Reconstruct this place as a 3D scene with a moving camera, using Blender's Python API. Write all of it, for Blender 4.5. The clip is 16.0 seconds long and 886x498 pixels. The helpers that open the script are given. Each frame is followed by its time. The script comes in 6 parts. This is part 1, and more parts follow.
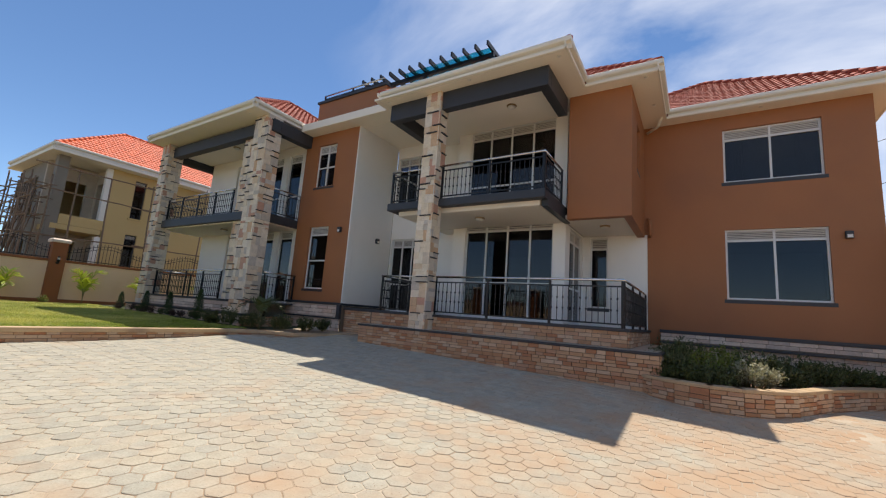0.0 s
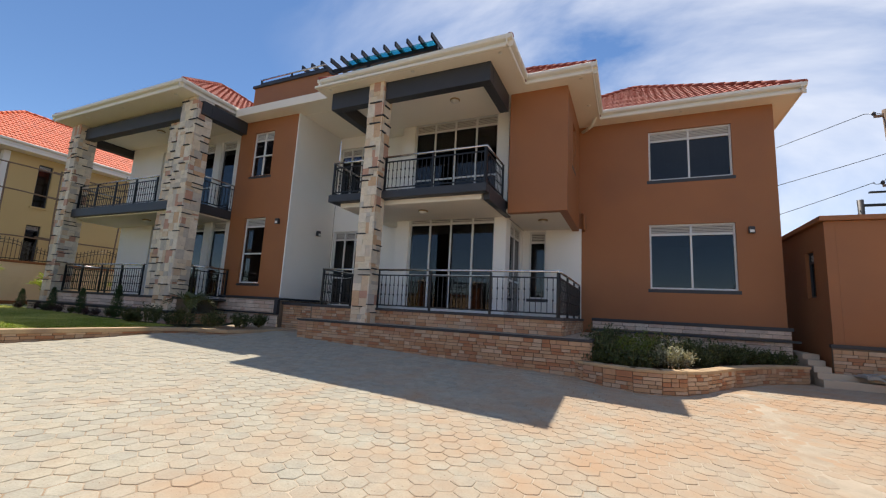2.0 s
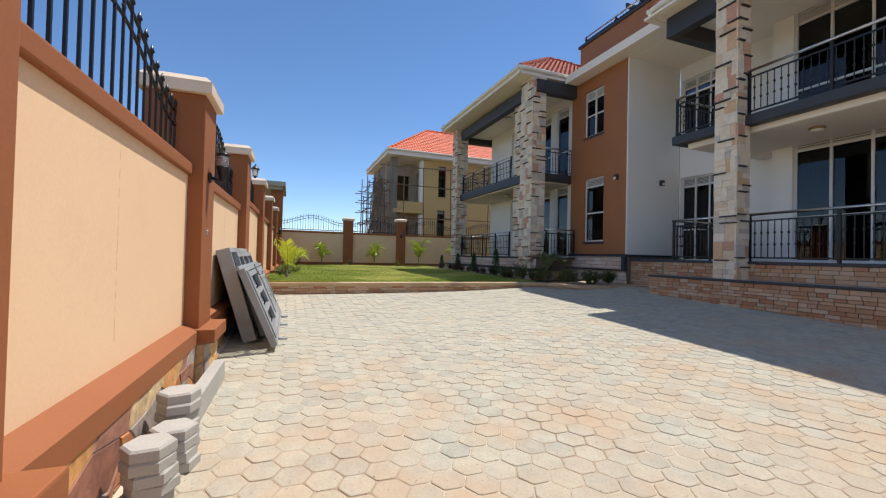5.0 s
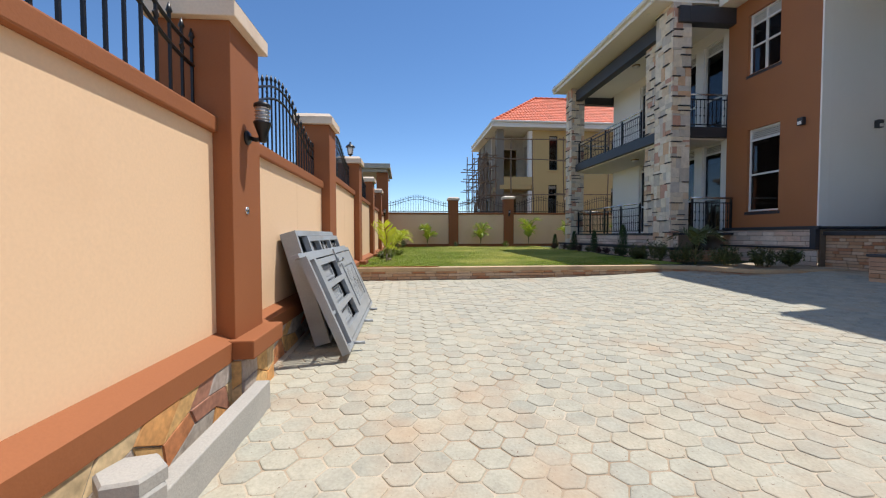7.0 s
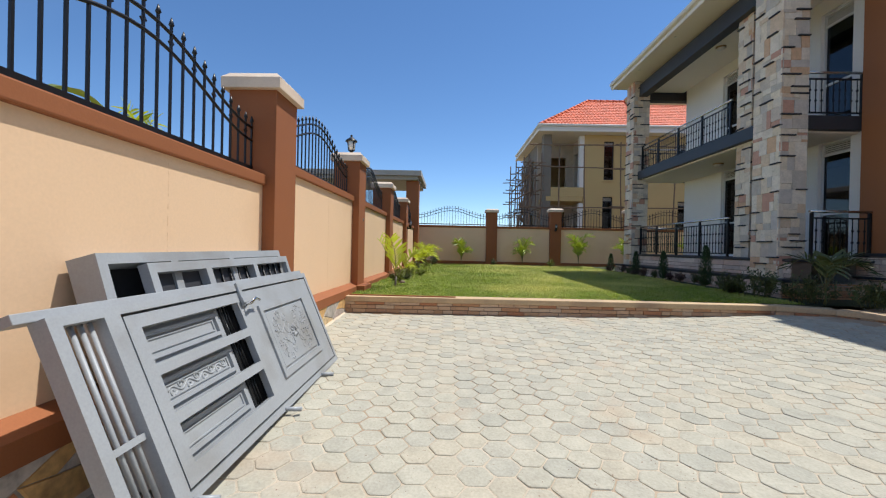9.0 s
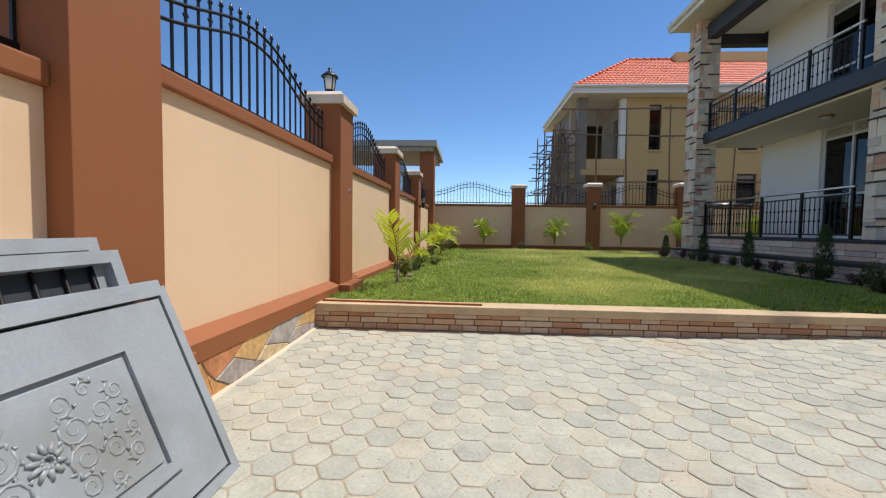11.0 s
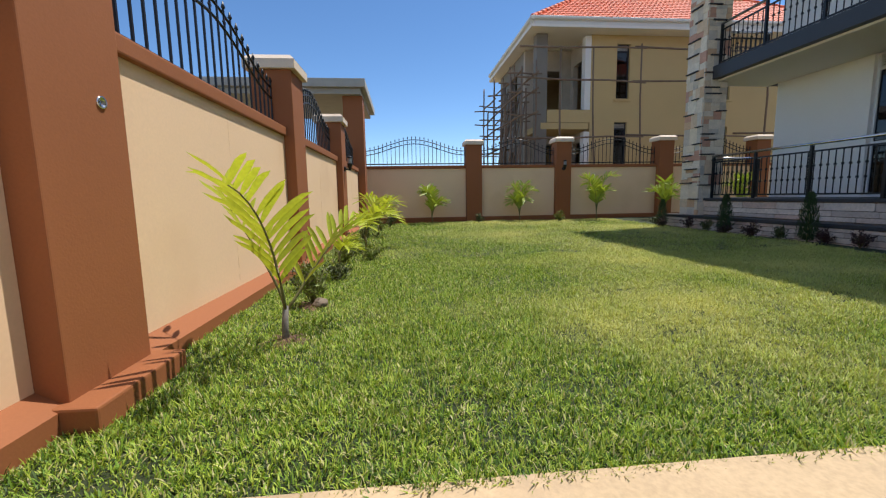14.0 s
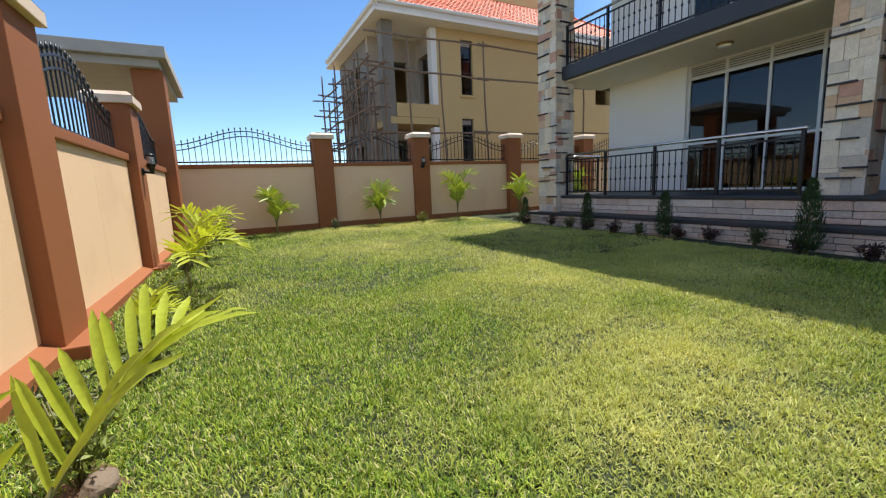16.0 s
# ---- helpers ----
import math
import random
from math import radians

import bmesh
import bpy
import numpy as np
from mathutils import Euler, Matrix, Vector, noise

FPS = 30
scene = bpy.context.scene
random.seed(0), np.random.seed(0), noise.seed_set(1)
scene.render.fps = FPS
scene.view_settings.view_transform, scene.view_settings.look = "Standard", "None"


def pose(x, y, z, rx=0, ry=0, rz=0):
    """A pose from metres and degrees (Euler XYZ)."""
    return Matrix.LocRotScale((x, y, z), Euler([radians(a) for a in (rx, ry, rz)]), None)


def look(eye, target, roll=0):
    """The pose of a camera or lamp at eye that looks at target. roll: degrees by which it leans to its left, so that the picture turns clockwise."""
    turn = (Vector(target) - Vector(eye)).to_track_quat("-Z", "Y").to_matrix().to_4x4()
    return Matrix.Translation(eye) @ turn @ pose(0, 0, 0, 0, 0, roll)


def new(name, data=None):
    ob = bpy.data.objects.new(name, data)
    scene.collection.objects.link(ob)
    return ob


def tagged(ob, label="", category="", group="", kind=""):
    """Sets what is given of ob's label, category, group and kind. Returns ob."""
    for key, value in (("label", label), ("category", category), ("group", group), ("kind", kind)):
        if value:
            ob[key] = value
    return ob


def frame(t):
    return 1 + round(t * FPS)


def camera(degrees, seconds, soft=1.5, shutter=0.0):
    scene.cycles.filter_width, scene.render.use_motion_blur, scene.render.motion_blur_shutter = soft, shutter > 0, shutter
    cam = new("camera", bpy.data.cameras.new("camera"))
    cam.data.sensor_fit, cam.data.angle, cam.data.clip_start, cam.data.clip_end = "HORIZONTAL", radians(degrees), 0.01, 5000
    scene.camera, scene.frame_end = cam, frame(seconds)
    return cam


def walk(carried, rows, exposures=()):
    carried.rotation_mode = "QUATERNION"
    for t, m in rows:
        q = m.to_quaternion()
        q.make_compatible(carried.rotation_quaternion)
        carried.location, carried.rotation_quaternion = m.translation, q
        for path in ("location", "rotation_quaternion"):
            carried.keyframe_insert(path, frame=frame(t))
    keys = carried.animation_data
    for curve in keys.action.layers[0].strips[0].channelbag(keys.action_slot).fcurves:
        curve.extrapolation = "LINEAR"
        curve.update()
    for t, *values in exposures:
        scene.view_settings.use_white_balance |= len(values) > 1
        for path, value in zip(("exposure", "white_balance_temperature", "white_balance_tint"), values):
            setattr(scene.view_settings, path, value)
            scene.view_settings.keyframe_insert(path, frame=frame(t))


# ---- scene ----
cam = camera(94.5, 16.0, soft=1.2)
METRES, EYE, TILT, LEAN, TURN = 11.97, 1.35, 0.0, 0.0, 32.4
ROWS = [
    (0.0, 0.0, 0.0, 0.0, -0.66, 9.03, -4.14),
    (0.5, 0.0024, -0.001, -0.0004, -4.38, 9.22, -3.79),
    (1.0, 0.0035, -0.0005, -0.0008, -7.21, 9.03, -3.45),
    (1.5, 0.0045, -0.0005, -0.0009, -8.69, 8.81, -3.22),
    (2.0, 0.0057, -0.0008, -0.001, -8.17, 8.56, -3.08),
    (2.5, 0.0056, -0.0016, -0.0014, -4.93, 8.14, -3.16),
    (3.0, 0.0038, -0.0039, -0.0027, 1.47, 7.19, -3.28),
    (3.5, 0.0013, -0.0044, -0.0038, 10.44, 5.69, -3.23),
    (4.0, -0.001, -0.0043, -0.0039, 20.52, 3.93, -2.7),
    (4.5, -0.0025, -0.0032, -0.004, 29.75, 2.25, -1.96),
    (5.0, -0.0069, -0.001, -0.005, 36.98, 0.92, -1.34),
    (7.5, -0.1197, 0.1322, -0.0056, 54.14, -2.16, 0.09),
    (8.0, -0.1506, 0.172, -0.0039, 55.91, -1.9, -0.16),
    (8.5, -0.1874, 0.2075, 0.0006, 57.22, -1.11, -0.66),
    (9.0, -0.2256, 0.2458, 0.0039, 58.47, -0.2, -1.24),
    (9.5, -0.2693, 0.2754, 0.0025, 59.82, -0.11, -1.66),
    (12.0, -0.4896, 0.4019, 0.0043, 59.52, -5.39, -0.01),
    (12.5, -0.534, 0.4262, 0.0044, 56.57, -5.96, 0.51),
    (13.0, -0.579, 0.4506, 0.0072, 54.53, -6.47, 0.76),
    (13.5, -0.6263, 0.4704, 0.0096, 53.27, -6.87, 0.84),
    (14.0, -0.6718, 0.4942, 0.009, 52.01, -7.27, 0.92),
    (14.5, -0.7128, 0.5104, 0.0094, 49.63, -7.73, 1.04),
    (15.0, -0.7443, 0.5242, 0.0111, 45.32, -8.08, 1.3),
    (15.5, -0.773, 0.5473, 0.0239, 39.18, -8.5, 1.87),
    (16.0, -0.7888, 0.5531, 0.0286, 29.93, -8.78, 2.45),
]
walk(cam, [(t, pose(0, 0, EYE, TILT, LEAN, TURN) @ pose(METRES * x, METRES * y, METRES * z, 90 + pitch, roll, yaw)) for t, x, y, z, yaw, pitch, roll in ROWS],
     exposures=[(0.0, 0.40, 7200, 13), (2.5, 0.40, 7200, 13), (5.0, 0.4, 6750, 12), (9.0, 0.37, 6450, 10), (12.5, 0.31, 6400, 10), (14.5, 0.53, 6550, 10), (16.0, 0.78, 6700, 10)])

# ---- world, sun ----
SUN = Vector((-1.45, 2.95, 7.7)).normalized()
world = bpy.data.worlds.new("world")
scene.world = world
world.use_nodes = True
wn, wl = world.node_tree.nodes, world.node_tree.links
wn.clear()
sky = wn.new("ShaderNodeTexSky")
sky.sky_type, sky.sun_disc = "NISHITA", False
sky.sun_elevation = math.asin(SUN.z)
sky.sun_rotation = math.atan2(SUN.x, SUN.y)
sky.altitude = 1200
sky.air_density, sky.dust_density, sky.ozone_density = 0.85, 0.05, 2.6
# thin wind-drawn cirrus, thickest towards the sun's side of the sky
coord, mapc = wn.new("ShaderNodeTexCoord"), wn.new("ShaderNodeMapping")
mapc.inputs["Scale"].default_value = (1.3, 4.2, 2.4)
mapc.inputs["Rotation"].default_value = (0.2, 0.3, 1.2)
cloud = wn.new("ShaderNodeTexNoise")
cloud.inputs["Scale"].default_value, cloud.inputs["Detail"].default_value = 1.5, 7.0
cloud.inputs["Roughness"].default_value, cloud.inputs["Distortion"].default_value = 0.55, 0.35
ramp = wn.new("ShaderNodeMapRange")
ramp.inputs["From Min"].default_value, ramp.inputs["From Max"].default_value = 0.33, 0.80
patch = wn.new("ShaderNodeVectorMath")
patch.operation = "DOT_PRODUCT"
patch.inputs[1].default_value = (0.30, 0.74, 0.60)
prange = wn.new("ShaderNodeMapRange")
prange.inputs["From Min"].default_value, prange.inputs["From Max"].default_value = 0.5, 0.95
mul = wn.new("ShaderNodeMath")
mul.operation = "MULTIPLY"
mixc = wn.new("ShaderNodeMix")
mixc.data_type = "RGBA"
mixc.inputs[7].default_value = (6.6, 7.1, 7.8, 1)
bg, wout = wn.new("ShaderNodeBackground"), wn.new("ShaderNodeOutputWorld")
bg.inputs["Strength"].default_value = 0.13
wl.new(coord.outputs["Generated"], mapc.inputs["Vector"])
wl.new(mapc.outputs["Vector"], cloud.inputs["Vector"])
wl.new(cloud.outputs["Fac"], ramp.inputs["Value"])
wl.new(coord.outputs["Generated"], patch.inputs[0])
wl.new(patch.outputs["Value"], prange.inputs["Value"])
wl.new(ramp.outputs["Result"], mul.inputs[0])
# unseen cloud patch in the south, added to brighten the shaded facade
south = wn.new("ShaderNodeVectorMath")
south.operation = "DOT_PRODUCT"
south.inputs[1].default_value = (0.25, -0.62, 0.74)
south_fill = wn.new("ShaderNodeMapRange")
south_fill.inputs["From Min"].default_value, south_fill.inputs["From Max"].default_value = 0.5, 1.0
south_fill.inputs["To Max"].default_value = 0.5
wl.new(coord.outputs["Generated"], south.inputs[0])
wl.new(south.outputs["Value"], south_fill.inputs["Value"])
either = wn.new("ShaderNodeMath")
either.operation = "MAXIMUM"
wl.new(prange.outputs["Result"], either.inputs[0])
wl.new(south_fill.outputs["Result"], either.inputs[1])
wl.new(either.outputs["Value"], mul.inputs[1])
wl.new(mul.outputs["Value"], mixc.inputs[0])
deep = wn.new("ShaderNodeHueSaturation")
deep.inputs["Saturation"].default_value = 1.14
wl.new(sky.outputs["Color"], deep.inputs["Color"])
wl.new(deep.outputs["Color"], mixc.inputs[6])
wl.new(mixc.outputs[2], bg.inputs["Color"])
wl.new(bg.outputs["Background"], wout.inputs["Surface"])
lamp = bpy.data.lights.new("sun", "SUN")
lamp.energy, lamp.angle, lamp.color = 3.8, radians(0.53), (1.0, 0.96, 0.90)
sun = new("sun", lamp)
sun.matrix_world = look(SUN * 60, (0, 0, 0))


# ---- materials ----
def mat(name, col, rough=0.7, metal=0.0, var=0.12, scale=3.0, fine=60.0, bump=0.15, dist=0.004, rand=0.0, spec=0.5, stain=None, stain_at=(0.58, 0.75), stain_scale=0.7, island=False, fleck=None, fleck_scale=45.0, fleck_at=(0.70, 0.74)):
    """Base colour with broad and fine variation, optional stains, relief, and a shade of its own per piece."""
    m = bpy.data.materials.new(name)
    m.use_nodes = True
    n, l = m.node_tree.nodes, m.node_tree.links
    b = n["Principled BSDF"]
    b.inputs["Roughness"].default_value, b.inputs["Metallic"].default_value = rough, metal
    b.inputs["Specular IOR Level"].default_value = spec
    geo = n.new("ShaderNodeNewGeometry")
    big, small = n.new("ShaderNodeTexNoise"), n.new("ShaderNodeTexNoise")
    big.inputs["Scale"].default_value, big.inputs["Detail"].default_value = scale, 5.0
    small.inputs["Scale"].default_value, small.inputs["Detail"].default_value = fine, 3.0
    for t in (big, small):
        l.new(geo.outputs["Position"], t.inputs["Vector"])
    add = n.new("ShaderNodeMath")
    add.operation = "ADD"
    l.new(big.outputs["Fac"], add.inputs[0])
    l.new(small.outputs["Fac"], add.inputs[1])
    val = n.new("ShaderNodeMapRange")
    val.inputs["From Min"].default_value, val.inputs["From Max"].default_value = 0.6, 1.4
    val.inputs["To Min"].default_value, val.inputs["To Max"].default_value = 1 - var, 1 + var
    l.new(add.outputs["Value"], val.inputs["Value"])
    hsv = n.new("ShaderNodeHueSaturation")
    hsv.inputs["Color"].default_value = (*col, 1)
    out = val.outputs["Result"]
    if rand or island:
        mr = n.new("ShaderNodeMapRange")
        mr.inputs["To Min"].default_value, mr.inputs["To Max"].default_value = 1 - rand, 1 + rand
        if island:
            l.new(geo.outputs["Random Per Island"], mr.inputs["Value"])
        else:
            oi = n.new("ShaderNodeObjectInfo")
            l.new(oi.outputs["Random"], mr.inputs["Value"])
        mm = n.new("ShaderNodeMath")
        mm.operation = "MULTIPLY"
        l.new(out, mm.inputs[0])
        l.new(mr.outputs["Result"], mm.inputs[1])
        out = mm.outputs["Value"]
    l.new(out, hsv.inputs["Value"])
    colour = hsv.outputs["Color"]
    if stain:
        st, sr, mx = n.new("ShaderNodeTexNoise"), n.new("ShaderNodeMapRange"), n.new("ShaderNodeMix")
        st.inputs["Scale"].default_value, st.inputs["Detail"].default_value = stain_scale, 6.0
        sr.inputs["From Min"].default_value, sr.inputs["From Max"].default_value = stain_at
        mx.data_type = "RGBA"
        mx.inputs[7].default_value = (*stain, 1)
        l.new(geo.outputs["Position"], st.inputs["Vector"])
        l.new(st.outputs["Fac"], sr.inputs["Value"])
        l.new(sr.outputs["Result"], mx.inputs[0])
        l.new(colour, mx.inputs[6])
        colour = mx.outputs[2]
    if fleck:
        st, sr, mx = n.new("ShaderNodeTexNoise"), n.new("ShaderNodeMapRange"), n.new("ShaderNodeMix")
        st.inputs["Scale"].default_value, st.inputs["Detail"].default_value = fleck_scale, 2.0
        sr.inputs["From Min"].default_value, sr.inputs["From Max"].default_value = fleck_at
        mx.data_type = "RGBA"
        mx.inputs[7].default_value = (*fleck, 1)
        l.new(geo.outputs["Position"], st.inputs["Vector"])
        l.new(st.outputs["Fac"], sr.inputs["Value"])
        l.new(sr.outputs["Result"], mx.inputs[0])
        l.new(colour, mx.inputs[6])
        colour = mx.outputs[2]
    l.new(colour, b.inputs["Base Color"])
    if bump:
        bp = n.new("ShaderNodeBump")
        bp.inputs["Strength"].default_value, bp.inputs["Distance"].default_value = bump, dist
        l.new(add.outputs["Value"], bp.inputs["Height"])
        l.new(bp.outputs["Normal"], b.inputs["Normal"])
    return m


def mat_pieces(name, cols, rough=0.75, island=False, bump=0.35, dist=0.006, fine=35.0, vein=0.18, stain=None, stain_at=(0.5, 0.7), stain_scale=0.6, fleck=None, fleck_at=(0.70, 0.74)):
    """Natural pieces: each takes its colour from a ramp by a random number of its own, with veins and grain inside it."""
    m = mat(name, (0.5, 0.5, 0.5), rough, var=vein, scale=7.0, fine=fine, bump=bump, dist=dist, stain=stain, stain_at=stain_at, stain_scale=stain_scale, fleck=fleck, fleck_at=fleck_at)
    n, l = m.node_tree.nodes, m.node_tree.links
    cr = n.new("ShaderNodeValToRGB")
    cr.color_ramp.interpolation = "CONSTANT"
    for i, c in enumerate(cols):
        e = cr.color_ramp.elements[0] if i == 0 else cr.color_ramp.elements.new(i / len(cols))
        e.color = (*c, 1)
    while len(cr.color_ramp.elements) > len(cols):
        cr.color_ramp.elements.remove(cr.color_ramp.elements[-1])
    if island:
        l.new(n["Geometry"].outputs["Random Per Island"], cr.inputs["Fac"])
    else:
        oi = n.new("ShaderNodeObjectInfo")
        l.new(oi.outputs["Random"], cr.inputs["Fac"])
    hsv = n["Hue/Saturation/Value"]
    l.new(cr.outputs["Color"], hsv.inputs["Color"])
    return m


def leafy(m, amount=0.35, tint=(1.15, 1.1, 0.7)):
    """Lets light through a leaf."""
    n, l = m.node_tree.nodes, m.node_tree.links
    b, out = n["Principled BSDF"], n["Material Output"]
    tr, mx, tn = n.new("ShaderNodeBsdfTranslucent"), n.new("ShaderNodeMixShader"), n.new("ShaderNodeMix")
    tn.data_type, tn.blend_type = "RGBA", "MULTIPLY"
    tn.inputs[0].default_value = 1.0
    tn.inputs[7].default_value = (*tint, 1)
    mx.inputs[0].default_value = amount
    l.new(b.inputs["Base Color"].links[0].from_socket, tn.inputs[6])
    l.new(tn.outputs[2], tr.inputs["Color"])
    l.new(b.outputs["BSDF"], mx.inputs[1])
    l.new(tr.outputs["BSDF"], mx.inputs[2])
    l.new(mx.outputs["Shader"], out.inputs["Surface"])
    return m


def dusty(m, x_clean, x_dusty, add):
    """Red dust that lies thicker towards one side of the yard."""
    n, l = m.node_tree.nodes, m.node_tree.links
    rng = [q for q in n if q.type == "MAP_RANGE" and abs(q.inputs["From Min"].default_value - 0.47) < 1e-4][0]
    src = rng.inputs["Value"].links[0].from_socket
    sep, mr, ad = n.new("ShaderNodeSeparateXYZ"), n.new("ShaderNodeMapRange"), n.new("ShaderNodeMath")
    mr.inputs["From Min"].default_value, mr.inputs["From Max"].default_value = x_clean, x_dusty
    mr.inputs["To Min"].default_value, mr.inputs["To Max"].default_value = -0.13, add
    l.new(n["Geometry"].outputs["Position"], sep.inputs["Vector"])
    l.new(sep.outputs["X"], mr.inputs["Value"])
    l.new(src, ad.inputs[0])
    l.new(mr.outputs["Result"], ad.inputs[1])
    l.new(ad.outputs["Value"], rng.inputs["Value"])


def lawn_tone(m):
    """The lawn is greener and darker along the boundary wall and the kerb, yellower in the open middle."""
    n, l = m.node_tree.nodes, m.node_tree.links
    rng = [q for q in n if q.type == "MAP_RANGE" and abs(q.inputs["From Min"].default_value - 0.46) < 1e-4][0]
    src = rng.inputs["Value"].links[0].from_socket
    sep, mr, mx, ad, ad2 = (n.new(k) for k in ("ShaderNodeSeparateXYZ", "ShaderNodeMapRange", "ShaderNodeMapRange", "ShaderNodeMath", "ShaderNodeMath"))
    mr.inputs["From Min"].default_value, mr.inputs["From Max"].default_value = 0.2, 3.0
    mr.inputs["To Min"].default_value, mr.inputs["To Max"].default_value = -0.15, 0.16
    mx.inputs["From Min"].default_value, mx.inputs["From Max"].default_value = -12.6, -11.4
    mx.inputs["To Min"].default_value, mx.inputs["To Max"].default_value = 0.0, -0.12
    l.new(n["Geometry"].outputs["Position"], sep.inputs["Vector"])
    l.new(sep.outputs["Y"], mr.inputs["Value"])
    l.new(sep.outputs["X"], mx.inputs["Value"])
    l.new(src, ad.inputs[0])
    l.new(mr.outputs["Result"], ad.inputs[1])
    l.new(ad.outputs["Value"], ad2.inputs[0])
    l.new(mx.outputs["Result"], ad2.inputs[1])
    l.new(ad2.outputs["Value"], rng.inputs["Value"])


def glass_mat(name, tint, rough=0.02):
    m = bpy.data.materials.new(name)
    m.use_nodes = True
    b = m.node_tree.nodes["Principled BSDF"]
    b.inputs["Base Color"].default_value = (*tint, 1)
    b.inputs["Roughness"].default_value = rough
    b.inputs["IOR"].default_value = 1.5
    b.inputs["Transmission Weight"].default_value = 1.0
    return m


